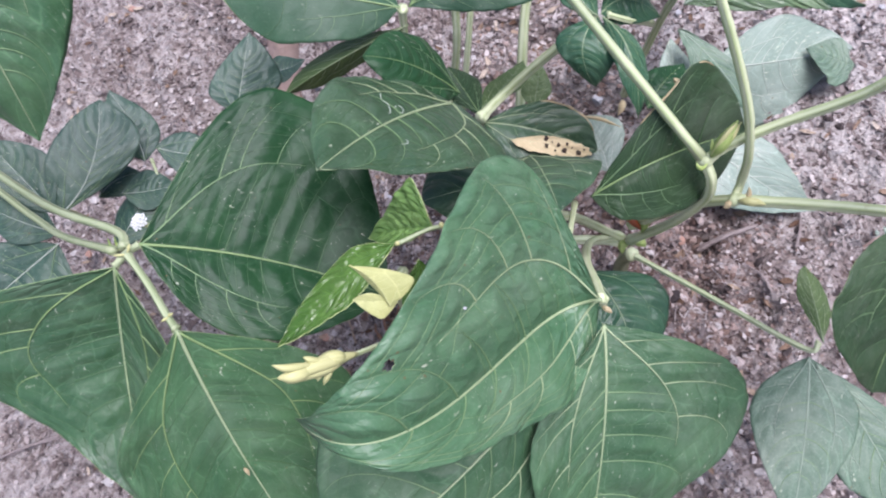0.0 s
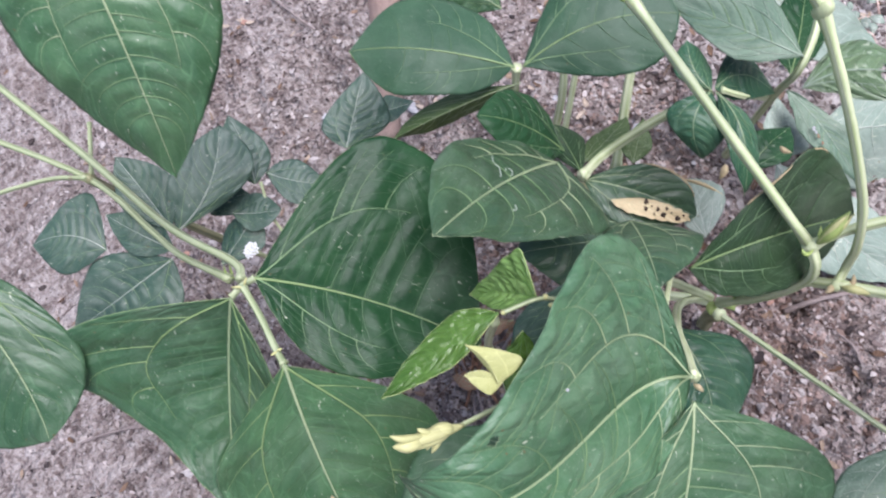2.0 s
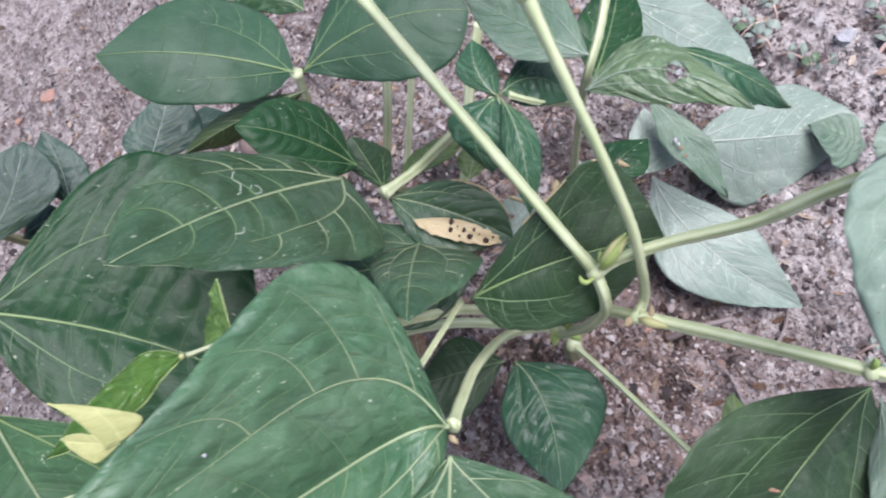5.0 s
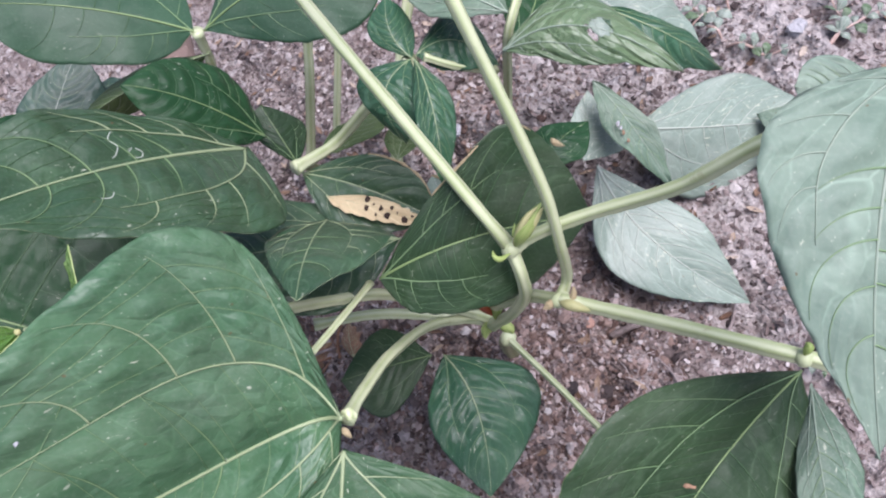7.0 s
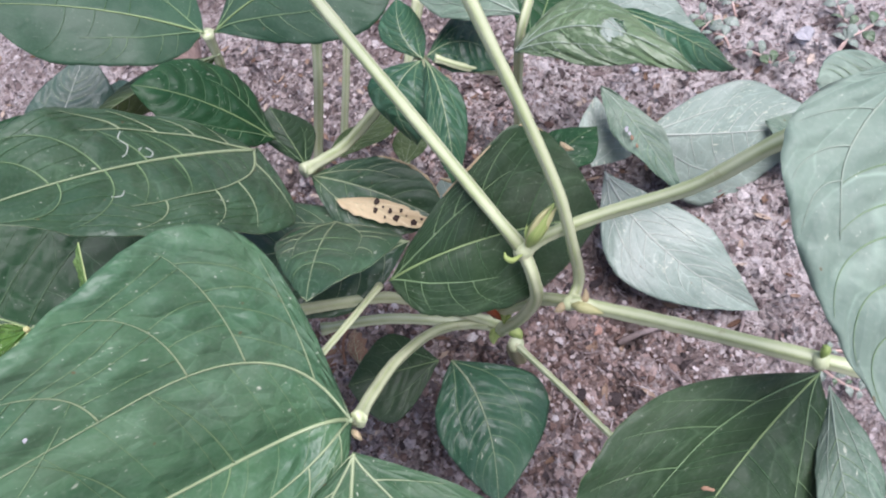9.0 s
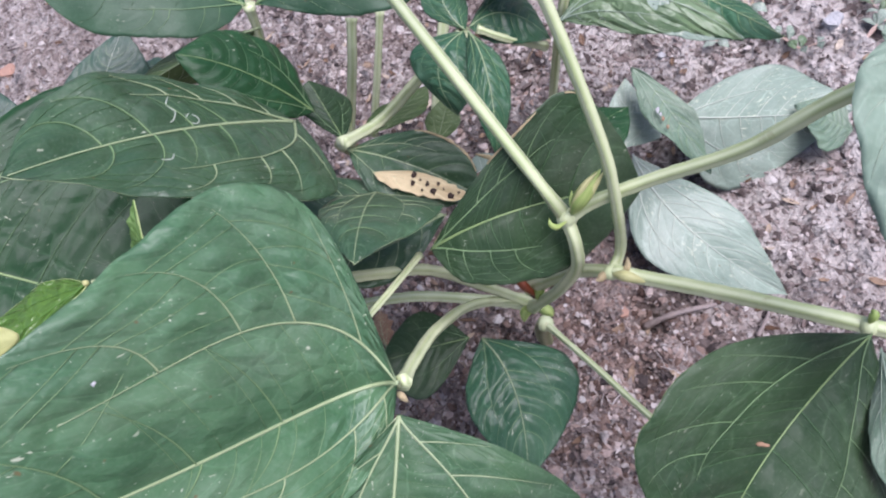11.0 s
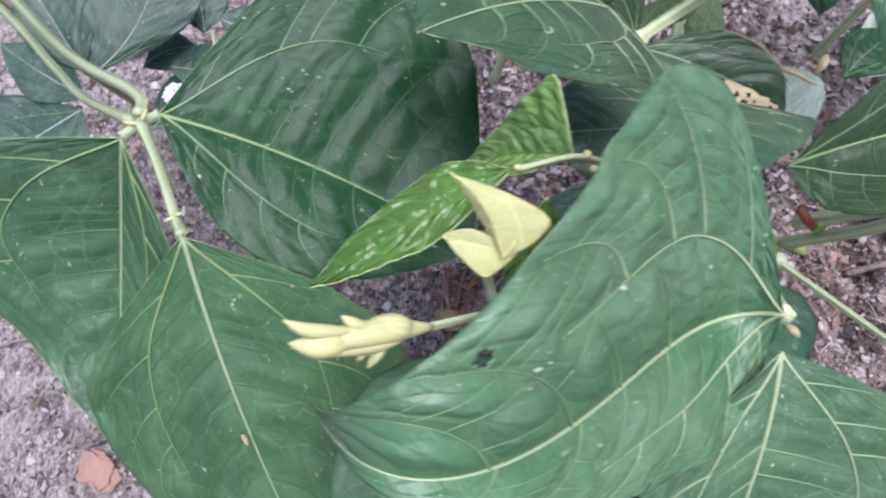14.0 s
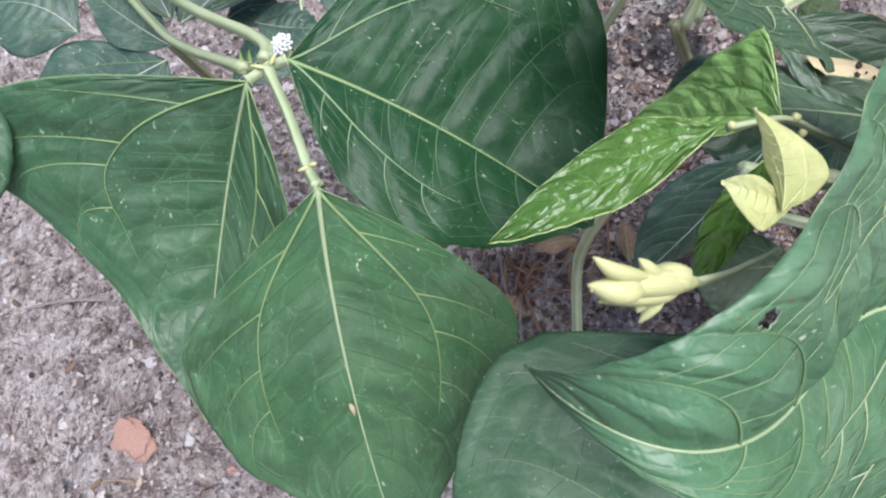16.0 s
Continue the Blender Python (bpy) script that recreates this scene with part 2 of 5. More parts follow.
def soil_material():
    """Crusted, ashy sand: single grains, charcoal grit, brown patches, painted shade and haze."""
    k = Nodes("soil")
    pos = k.node("ShaderNodeTexCoord").outputs["Object"]
    big = k.noise(pos, 8.0, 4.0, 0.6)
    patch = k.noise(pos, 21.0, 5.0, 0.62)
    clump = k.noise(pos, 58.0, 5.0, 0.62)
    lump = k.noise(pos, 150.0, 4.0, 0.6)
    fine = k.noise(pos, 420.0, 4.0, 0.65)
    wob = k.node("ShaderNodeTexNoise", {"Vector": pos, "Scale": 300.0, "Detail": 2.0}).outputs["Color"]
    bent = k.node("ShaderNodeVectorMath", {0: pos, 1: k.node("ShaderNodeVectorMath", {0: wob, 1: (0.004, 0.004, 0.004)}, operation="MULTIPLY").outputs[0]}, operation="ADD").outputs[0]
    fibre = k.node("ShaderNodeVectorMath", {0: bent, 1: (1.0, 0.35, 1.0)}, operation="MULTIPLY").outputs[0]
    grain = k.node("ShaderNodeTexVoronoi", {"Vector": fibre, "Scale": 330.0})
    tone = k.node("ShaderNodeSeparateColor", {0: grain.outputs["Color"]}).outputs[0]
    # low spots of the bump get a dark tone that paints their shade
    blend = k.math("ADD", k.math("MULTIPLY", clump, 0.55), k.math("MULTIPLY", lump, 0.45))
    col = k.ramp(blend, [(0.36, (0.075, 0.053, 0.047)), (0.45, (0.240, 0.188, 0.172)), (0.53, (0.44, 0.38, 0.36)), (0.67, (0.70, 0.645, 0.62))])
    col = k.mix(k.math("MULTIPLY", k.level(big, 0.50, 0.66), 0.50), col, (0.21, 0.145, 0.12))
    col = k.mix(k.math("MULTIPLY", k.level(patch, 0.47, 0.36), 0.60), col, (0.15, 0.105, 0.092))
    col = k.mix(k.math("MULTIPLY", k.level(patch, 0.54, 0.68), 0.45), col, (0.66, 0.615, 0.595))
    col = k.mix(0.28, col, k.ramp(tone, [(0.0, (0.07, 0.055, 0.054)), (0.30, (0.24, 0.20, 0.19)), (0.62, (0.42, 0.375, 0.36)), (1.0, (0.68, 0.64, 0.62))]))
    col = k.mix(k.math("MULTIPLY", k.level(fine, 0.57, 0.68), 0.45), col, (0.60, 0.565, 0.55))
    col = k.mix(k.math("MULTIPLY", k.level(fine, 0.43, 0.34), 0.70), col, (0.09, 0.07, 0.064))
    # brown earth round the stems, with the plant's shade painted into its tone
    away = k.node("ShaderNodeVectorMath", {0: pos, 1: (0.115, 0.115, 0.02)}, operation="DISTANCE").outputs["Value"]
    brown_shade = k.level(k.math("ADD", away, k.math("MULTIPLY", k.math("SUBTRACT", patch, 0.5), 0.16)), 0.125, 0.055)
    col = k.mix(k.math("MULTIPLY", brown_shade, 0.55), col, (0.19, 0.125, 0.105))
    # soil at the far right paled, haze being put into its colour
    far = k.node("ShaderNodeVectorMath", {0: pos, 1: (0.46, 0.20, 0.0)}, operation="DISTANCE").outputs["Value"]
    haze_pale = k.level(k.math("ADD", far, k.math("MULTIPLY", k.math("SUBTRACT", big, 0.5), 0.30)), 0.30, 0.16)
    col = k.mix(k.math("MULTIPLY", k.math("MULTIPLY", haze_pale, k.level(lump, 0.34, 0.56)), 0.55), col, (0.76, 0.71, 0.685))
    char = k.math("MULTIPLY", k.level(k.noise(pos, 34.0, 3.0), 0.60, 0.68), k.level(lump, 0.46, 0.58))
    col = k.mix(k.math("MULTIPLY", char, 0.75), col, (0.085, 0.082, 0.092))
    k.set(Base_Color=col, Roughness=0.95, Specular_IOR_Level=0.15)
    k.bump(k.math("ADD", k.math("ADD", k.math("MULTIPLY", clump, 2.2), k.math("MULTIPLY", lump, 1.3)), k.math("MULTIPLY", fine, 0.6)), 1.0, 0.009)
    return k.mat


def crumb_material(name, stops, rough=0.9):
    k = Nodes(name)
    geo = k.node("ShaderNodeNewGeometry").outputs["Random Per Island"]
    pos = k.node("ShaderNodeTexCoord").outputs["Object"]
    col = k.ramp(geo, stops)
    col = k.mix(k.math("MULTIPLY", k.noise(pos, 500.0, 3.0), 0.5), col, tuple(0.5 * c for c in stops[0][1]))
    k.set(Base_Color=col, Roughness=rough, Specular_IOR_Level=0.2)
    k.bump(k.noise(pos, 700.0, 4.0), 1.0, 0.002)
    return k.mat


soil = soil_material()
crumb = crumb_material("crumb", [(0.0, (0.05, 0.04, 0.04)), (0.35, (0.18, 0.14, 0.13)), (0.65, (0.38, 0.33, 0.315)), (1.0, (0.62, 0.58, 0.56))])
clod = crumb_material("clod", [(0.0, (0.08, 0.05, 0.042)), (0.4, (0.22, 0.15, 0.125)), (0.75, (0.40, 0.30, 0.265)), (1.0, (0.62, 0.53, 0.50))])
husk = crumb_material("husk", [(0.0, (0.10, 0.055, 0.035)), (0.35, (0.28, 0.19, 0.135)), (0.7, (0.42, 0.32, 0.235)), (1.0, (0.62, 0.53, 0.44))], 0.75)
straw = crumb_material("straw", [(0.0, (0.08, 0.062, 0.06)), (0.3, (0.20, 0.155, 0.145)), (0.65, (0.37, 0.31, 0.295)), (1.0, (0.64, 0.58, 0.56))], 0.8)
brick_red = crumb_material("brick_red", [(0.0, (0.38, 0.23, 0.18)), (1.0, (0.46, 0.28, 0.22))])
bark = crumb_material("bark", [(0.0, (0.40, 0.29, 0.25)), (1.0, (0.48, 0.36, 0.32))])
flower_white = vein_material("flower_white", (0.72, 0.74, 0.74))
bud_cream = leaf_material("bud_cream", (0.42, 0.42, 0.17), (0.57, 0.56, 0.29), rough=0.5, dust=0.0, specks=0.05, through=0.2, relief=0.02)
leaf_bud = leaf_material("leaf_bud", (0.20, 0.32, 0.07), (0.38, 0.45, 0.16), rough=0.5, dust=0.0, specks=0.3, through=0.15, relief=0.02)
leaf_brown = leaf_material("leaf_brown", (0.16, 0.085, 0.05), (0.30, 0.18, 0.11), rough=0.8, dust=0.1, through=0.05)
spot_brown = vein_material("spot_brown", (0.035, 0.02, 0.012), 0.8)
litter = crumb_material("litter", [(0.0, (0.17, 0.085, 0.055)), (1.0, (0.34, 0.20, 0.13))], 0.85)
stone_grey = crumb_material("stone_grey", [(0.0, (0.42, 0.42, 0.44)), (1.0, (0.50, 0.50, 0.52))])
rust_red = vein_material("rust_red", (0.26, 0.06, 0.02))


# ---- shapes ----
def mesh_of(name, verts, faces, material, uvs=None, smooth=True, mesh_uvs=None):
    me = bpy.data.meshes.new(name)
    me.from_pydata([tuple(v) for v in verts], [], faces)
    me.materials.append(material)
    if smooth:
        me.polygons.foreach_set("use_smooth", [True] * len(me.polygons))
    if uvs is not None:
        layer = me.uv_layers.new(name="leaf")
        index = np.empty(len(me.loops), dtype=np.int32)
        me.loops.foreach_get("vertex_index", index)
        layer.data.foreach_set("uv", np.asarray(uvs, dtype=np.float32)[index].ravel())
        if mesh_uvs is not None:
            layer = me.uv_layers.new(name="vein_cells")
            layer.data.foreach_set("uv", np.asarray(mesh_uvs, dtype=np.float32)[index].ravel())
    me.update()
    return me


def part(name, me, parent, label=""):
    ob = new(name, me)
    ob.parent = parent
    ob.matrix_parent_inverse = parent.matrix_world.inverted() if parent.parent is None else Matrix()
    return tagged(ob, label)


def smooth_path(points, per=8):
    """A Catmull-Rom curve through a few points."""
    p = [np.array(q, float) for q in points]
    p = [2 * p[0] - p[1]] + p + [2 * p[-1] - p[-2]]
    out = []
    for a, b, c, d in zip(p, p[1:], p[2:], p[3:]):
        for i in range(per):
            t = i / per
            out.append(0.5 * (2 * b + (c - a) * t + (2 * a - 5 * b + 4 * c - d) * t * t + (3 * b - a - 3 * c + d) * t ** 3))
    return out + [p[-2]]


def tube_data(path, radii, sides=8, ridge=0.0, flat=1.0):
    """Vertices, faces and uvs of a tapered tube along a path."""
    path = [np.array(p, float) for p in path]
    verts, faces, uvs = [], [], []
    side = None
    run = 0.0
    for i, p in enumerate(path):
        tangent = path[min(i + 1, len(path) - 1)] - path[max(i - 1, 0)]
        tangent /= np.linalg.norm(tangent) + 1e-12
        if side is None:
            side = np.cross(tangent, (0.0, 0.0, 1.0))
            if np.linalg.norm(side) < 1e-3:
                side = np.cross(tangent, (0.0, 1.0, 0.0))
        side = side - tangent * (side @ tangent)
        side /= np.linalg.norm(side) + 1e-12
        up = np.cross(side, tangent)
        run += np.linalg.norm(p - path[i - 1]) if i else 0.0
        for k in range(sides):
            a = 2 * math.pi * k / sides
            r = radii[i] * (1 + ridge * math.cos(5 * a))
            verts.append(p + side * math.cos(a) * r + up * math.sin(a) * r * flat)
            uvs.append((run, k / sides))
    for i in range(len(path) - 1):
        for k in range(sides):
            a, b = i * sides + k, i * sides + (k + 1) % sides
            faces.append((a, b, b + sides, a + sides))
    faces.append(tuple(range(sides))[::-1])
    faces.append(tuple(range((len(path) - 1) * sides, len(path) * sides)))
    return verts, faces, uvs


def stalk(plant, name, points, r0, r1, material=None, label="", swell=True):
    """A ridged stalk through a few points, thickened at both joints."""
    path = smooth_path(points, 10)
    n = len(path) - 1
    rng = random.Random(str(points[0]))
    radii = []
    for i in range(n + 1):
        t = i / n
        r = r0 + (r1 - r0) * t
        if swell:
            r *= 1 + 0.35 * math.exp(-(t / 0.05) ** 2) + 0.35 * math.exp(-((1 - t) / 0.05) ** 2)
        radii.append(r * (1 + 0.05 * rng.uniform(-1, 1)))
    v, f, uv = tube_data(path, radii, 20, 0.07)
    return part(name, mesh_of(name, v, f, material or stalk_green, uv), plant, label)


def profile(u, peak, a, b):
    """Half width of a leaf along its midrib, 1 at the peak. a, b: 1 gives straight edges, 2 rounded ones, towards base and tip."""
    total = 0.0
    for shift in (-0.07, -0.035, 0.0, 0.035, 0.07):
        x = np.asarray(u, float) + shift * 4 * np.asarray(u) * (1 - np.asarray(u))
        x = np.clip(x, 0.0, 1.0)
        rise = 1 - (1 - np.minimum(x / peak, 1.0)) ** a
        fall = 1 - np.maximum((x - peak) / (1 - peak), 0.0) ** b
        total = total + rise * fall
    return total / 5 * 1.02


def leaf(plant, material, base, mid, tip, left, right, uL=0.4, uR=0.4, aL=1.6, aR=1.6, bL=1.5, bR=1.5, cup=0.05, quilt=1.0, wave=1.0, veins=5,
         name="leaf", label="", detail=1.0, holes=(), nervy=1.0, lobes=0.0, mid2=None, rim=0.0, trails=(), scorch=()):
    """A leaflet: blade between midrib and two sides, sunk side veins with the blade swelling between them."""
    base, mid, tip, left, right = (np.array(p, float) for p in (base, mid, tip, left, right))
    ctrl = 2 * mid - 0.5 * (base + tip)
    rng = random.Random(str(base) + str(tip))
    length = np.linalg.norm(mid - base) + np.linalg.norm(tip - mid)

    knots = [base, mid, tip] if mid2 is None else [base, mid, np.array(mid2, float), tip]
    at = np.cumsum([0.0] + [np.linalg.norm(q - p) for p, q in zip(knots, knots[1:])])
    at = at / at[-1]

    def rib(u):
        u = np.asarray(u)[..., None]
        if mid2 is None:
            return (1 - u) ** 2 * base + 2 * u * (1 - u) * ctrl + u * u * tip
        return sum(p * math.prod((u - b) / (a - b) for b in at if b != a) for p, a in zip(knots, at))

    dirs = {1: left - rib(uL), -1: right - rib(uR)}
    wide = {s: np.linalg.norm(d) for s, d in dirs.items()}
    up = np.cross(tip - base, left - right)
    up = up / np.linalg.norm(up)
    up = -up if up[2] < 0 else up
    shape = {1: (uL, aL, bL), -1: (uR, aR, bR)}
    seed = rng.uniform(0, 50)

    def plain(u, v, s):
        u, v = np.asarray(u, float), np.asarray(v, float)
        w = profile(u, *shape[s])
        h = cup * wide[s] * w * 2 * v * (1 - v) + wave * 0.011 * length * v * v * np.sin(seed + u * 13 + s) + wave * 0.005 * length * v * np.sin(seed * 2 + u * 29)
        return rib(u) + (w * v)[..., None] * dirs[s] + h[..., None] * up

    # side veins as runs in (u, v): a long pair from the base with outward branches, then a row of arching veins along the rib
    runs = {1: [], -1: []}
    n_run = 25
    t = np.linspace(0, 1, n_run)

    def bend(u0, k):
        return u0 + (0.28 - 0.12 * u0) * (0.30 * k + 0.70 * np.abs(k) ** 2.2)

    for s in (1, -1):
        reach = 0.54 + 0.08 * rng.random()
        top = 0.55 + 0.09 * rng.random()
        bu, bv = 0.004 + reach * t, top * t ** 0.34 * (1 - 0.06 * t)
        twigs = []
        for k, run in ((4, 0.035), (9, 0.06), (14, 0.09), (19, 0.11)):
            k += rng.choice((-1, 0, 0, 1))
            twigs.append((bu[k] + 0.3 * run * t + run * t ** 2.4, bv[k] + (0.93 - bv[k]) * t))
        runs[s].append(((bu, bv), twigs, 0.62))
        starts = [0.31 + 0.52 * (i + rng.uniform(-0.2, 0.2)) / veins for i in range(veins)]
        for u0 in starts:
            stop = 0.92 - 0.05 * rng.random()
            v = stop * t
            uu = bend(u0, t)
            limit = np.where(uu < bu[-1], np.interp(uu, bu, bv), 2.0)
            if (v[1:] >= limit[1:] - 0.02).any():
                cut = 1 + int(np.argmax(v[1:] >= limit[1:] - 0.02))
                grow = np.linspace(0, cut, n_run)
                uu, v = np.interp(grow, np.arange(n_run), uu), np.interp(grow, np.arange(n_run), v)
            runs[s].append(((uu, v), [], 0.48 * (1 - 0.35 * u0)))
    # cross veins like the rungs of a ladder between neighbouring side veins
    rungs = {1: [], -1: []}
    w = np.linspace(0, 1, 7)
    for s in (1, -1) if detail > 1.3 else ():
        (bu, bv), twigs, _ = runs[s][0]
        chain = twigs + [run[0] for run in runs[s][1:] if run[0][1][-1] > 0.8]
        for cell, (first, second) in enumerate(zip(chain, chain[1:])):
            for f in (0.26, 0.48, 0.68, 0.86):
                f += 0.10 * (cell % 2) + rng.uniform(-0.04, 0.04)
                i, j = (int((n_run - 1) * min(1.0, max(0.05, f + rng.uniform(-0.05, 0.05)))) for _ in range(2))
                a, b = (first[0][i], first[1][i]), (second[0][j], second[1][j])
                sag = rng.uniform(-0.02, 0.02)
                rungs[s].append((a[0] + (b[0] - a[0]) * w, a[1] + (b[1] - a[1]) * w + sag * np.sin(math.pi * w)))
        for u0 in np.arange(0.10, 0.52, 0.062):
            u0 += rng.uniform(-0.012, 0.012)
            end = min(u0 + 0.05, bu[-1])
            rungs[s].append((u0 + (end - u0) * w ** 1.4, float(np.interp(end, bu, bv)) * w))
    def cloud_of(lines, s):
        fine = np.linspace(0, 1, 80)
        clouds = [np.zeros((0, 3))]
        for u, v in lines:
            grow = np.linspace(0, 1, len(u))
            clouds.append(plain(np.minimum(np.interp(fine, grow, u), 0.99), np.interp(fine, grow, v), s))
        return np.concatenate(clouds)

    trace = {s: np.concatenate([cloud_of([q for main, tw, _ in runs[s] for q in [main, *tw]], s), rib(np.linspace(0, 1, 120))]) for s in (1, -1)}
    net = {s: cloud_of(rungs[s], s)[::3] for s in (1, -1)}

    def gap(p, cloud):
        if not len(cloud):
            return np.full(len(p), 9.0)
        p, cloud = p - base, cloud - base
        return np.sqrt(np.maximum(0.0, ((p * p).sum(1)[:, None] + (cloud * cloud).sum(1)[None, :] - 2 * p @ cloud.T).min(1)))

    def surf(u, v, s):
        p, u, v = plain(u, v, s), np.asarray(u), np.asarray(v)
        swell = 1 - np.exp(-(gap(p, trace[s]) / (0.036 * length + 0.0006)) ** 2)
        swell = swell * (0.62 + 0.38 * (1 - np.exp(-(gap(p, net[s]) / (0.017 * length + 0.0003)) ** 2)))
        puff = quilt * 0.0145 * length * swell * np.minimum(1, 12 * (1 - v) + 0.2) * np.clip(u / 0.22, 0.08, 1) * np.clip((1 - u) / 0.25, 0.08, 1)
        return p + puff[:, None] * up

    nu, nv = (int(96 * detail), int(32 * detail)) if detail > 1.3 else (int(74 * detail), int(18 * detail))
    us = 0.35 * (0.5 - 0.5 * np.cos(np.linspace(0.0, math.pi, nu))) + 0.65 * np.linspace(0, 1, nu)
    vs = np.linspace(1, 0, nv)
    cols = [(v, 1) for v in vs] + [(v, -1) for v in vs[::-1][1:]]
    verts, uvs, cell_uvs = [], [], []
    for v, s in cols:
        k = 1.087 * v
        rise = 0.30 * k + 0.70 * k ** 2.2
        cell_uvs.extend(zip((us - 0.28 * rise) / (1 - 0.12 * rise) * length, s * v * wide[s] * profile(us, *shape[s])))
        pts = surf(us, np.full(nu, v), s)
        jag = np.array([0.006 * length * noise.noise(Vector((u * 22 + seed, s * 5.0, v))) + lobes * noise.noise(Vector((u * 8 + seed, s * 5.0, 2.0))) for u in us]) * v
        pts = pts + jag[:, None] * dirs[s] / wide[s]
        verts.extend(pts)
        half = s * v * profile(us, *shape[s]) * wide[s]
        uvs.extend(zip(us * length, half))
    verts = np.array(verts)
    nc = len(cols)
    faces, cut = [], []
    for c in range(nc - 1):
        for i in range(nu - 1):
            q = (c * nu + i, c * nu + i + 1, (c + 1) * nu + i + 1, (c + 1) * nu + i)
            if holes:
                m = verts[list(q)].mean(0)
                if any(np.linalg.norm(m - np.array(h[:3]) - up * ((m - np.array(h[:3])) @ up)) < h[3] * (1 + 0.4 * noise.noise(Vector(m * 900))) for h in holes):
                    cut.append(q)
                    continue
            faces.append(q)
    k = (nc // 2) * nu + nu // 2
    n0 = np.cross(verts[k + 1] - verts[k], verts[k + nu] - verts[k])
    if n0 @ up < 0:
        faces = [f[::-1] for f in faces]
    vein_mat = vein_yellow if material in (leaf_yellow, bud_cream) else vein_young if material in (leaf_young, leaf_young_lit) else vein_dull if material in (leaf_pale, leaf_weed) else vein_grey if material in (leaf_matt, leaf_dusty, leaf_wrinkled) else vein_pale
    side_mat = basal_mat = vein_mat
    if material in (leaf_dark, leaf_mature, leaf_deep, leaf_lit, leaf_smooth):
        vein_mat, basal_mat, side_mat = vein_rib, vein_soft, vein_deep
        if material in (leaf_mature, leaf_lit):
            vein_mat, basal_mat = vein_pale, vein_rib
    elif material in (leaf_weed, leaf_glossy):
        side_mat = basal_mat = vein_soft
    elif material in (leaf_matt, leaf_dusty, leaf_wrinkled):
        side_mat = vein_soft
    elif material in (leaf_fresh, leaf_puffed, leaf_trail, leaf_scarred):
        side_mat = vein_mid
    me = mesh_of(name, verts, faces, material, uvs, mesh_uvs=cell_uvs)
    me.materials.append(vein_edge if material in (leaf_young, leaf_young_lit) else vein_mat)
    blade = part(name, me, plant, label)
    thick = blade.modifiers.new("thickness", "SOLIDIFY")
    thick.thickness, thick.offset, thick.material_offset_rim = 0.0003, -1, 1
    for h in holes if rim else ():
        away = [verts[i] for q in cut for i in q if np.linalg.norm(verts[i] - np.array(h[:3])) < 4 * h[3]]
        if len(away) > 6:
            mid_hole = np.mean(away, 0)
            ax = (tip - base) / np.linalg.norm(tip - base)
            ay = np.cross(up, ax)
            ring = []
            for a in np.linspace(0, 2 * math.pi, 17)[:-1]:
                d = ax * math.cos(a) + ay * math.sin(a)
                ring.append(mid_hole + d * (max((p - mid_hole) @ d for p in away) * 0.92) + up * max(-0.001, min(0.001, (d @ up) * 0.001)))
            ring = [(ring[i - 1] + 2 * ring[i] + ring[(i + 1) % 16]) / 4 for i in range(16)]
            v, f, uv = tube_data(ring + ring[:1], [0.00020] * 17, 6)
            part("hole_edge", mesh_of("hole_edge", v, f, vein_pale, uv), blade, "pale callused edge of a hole")
    if rim:
        for c in (0, nc - 1):
            v, f, uv = tube_data(verts[c * nu:(c + 1) * nu:2] - 0.00015 * up, [rim] * len(verts[c * nu:(c + 1) * nu:2]), 5)
            part("margin", mesh_of("margin", v, f, vein_edge if material in (leaf_young, leaf_young_lit) else vein_rib, uv), blade)
    r = nervy * min(0.0009, max(0.0003, length * 0.0068))
    ur = np.linspace(0.0, 0.985, 40)
    mids = rib(ur) + up * 0.25 * r
    v, f, uv = tube_data(mids, [r * (1 - 0.82 * u ** 0.8) for u in ur], 6, 0, 0.7)
    part("midrib", mesh_of("midrib", v, f, vein_mat, uv), blade)
    for s in (1, -1):
        for (uu, vv), twigs, thickness in runs[s]:
            allv, allf = [], []
            for i, (a, b) in enumerate([(uu, vv), *twigs]):
                ok = a < 0.97
                if ok.sum() < 4:
                    continue
                rr = r * thickness * (0.55 if i else 1.0)
                pts = surf(a[ok], b[ok], s) + up * (0.00018 + 0.15 * rr)
                v, f, _ = tube_data(pts, [rr * (1 - 0.8 * x) for x in t[ok]], 5, 0, 0.7)
                k = len(allv)
                allv += v
                allf += [tuple(k + j for j in q) for q in f]
            if allv:
                part("side_vein", mesh_of("side_vein", allv, allf, basal_mat if thickness == 0.62 else side_mat), blade)
        allv, allf = [], []
        for a, b in rungs[s]:
            if a.max() < 0.97:
                v, f, _ = tube_data(surf(a, b, s) + up * 0.00016, [r * 0.125] * len(a), 5, 0, 0.7)
                k = len(allv)
                allv += v
                allf += [tuple(k + j for j in q) for q in f]
        if allv:
            part("vein_net", mesh_of("vein_net", allv, allf, vein_deep if side_mat is vein_mid and material is not leaf_puffed else side_mat), blade)
    for u0, u1, s in scorch:
        line = np.linspace(u0, u1, 14)
        pts = surf(line, np.full(14, 0.985), s)
        rr = [0.00035 + 0.0011 * abs(noise.noise(Vector((u * 60, seed, 1.0)))) * math.sin(math.pi * (i + 0.5) / 14) for i, u in enumerate(line)]
        v, f, uv = tube_data(pts, rr, 6, 0, 0.5)
        part("dry_edge", mesh_of("dry_edge", v, f, leaf_dry, uv), blade, "dry brown curled leaf edge")
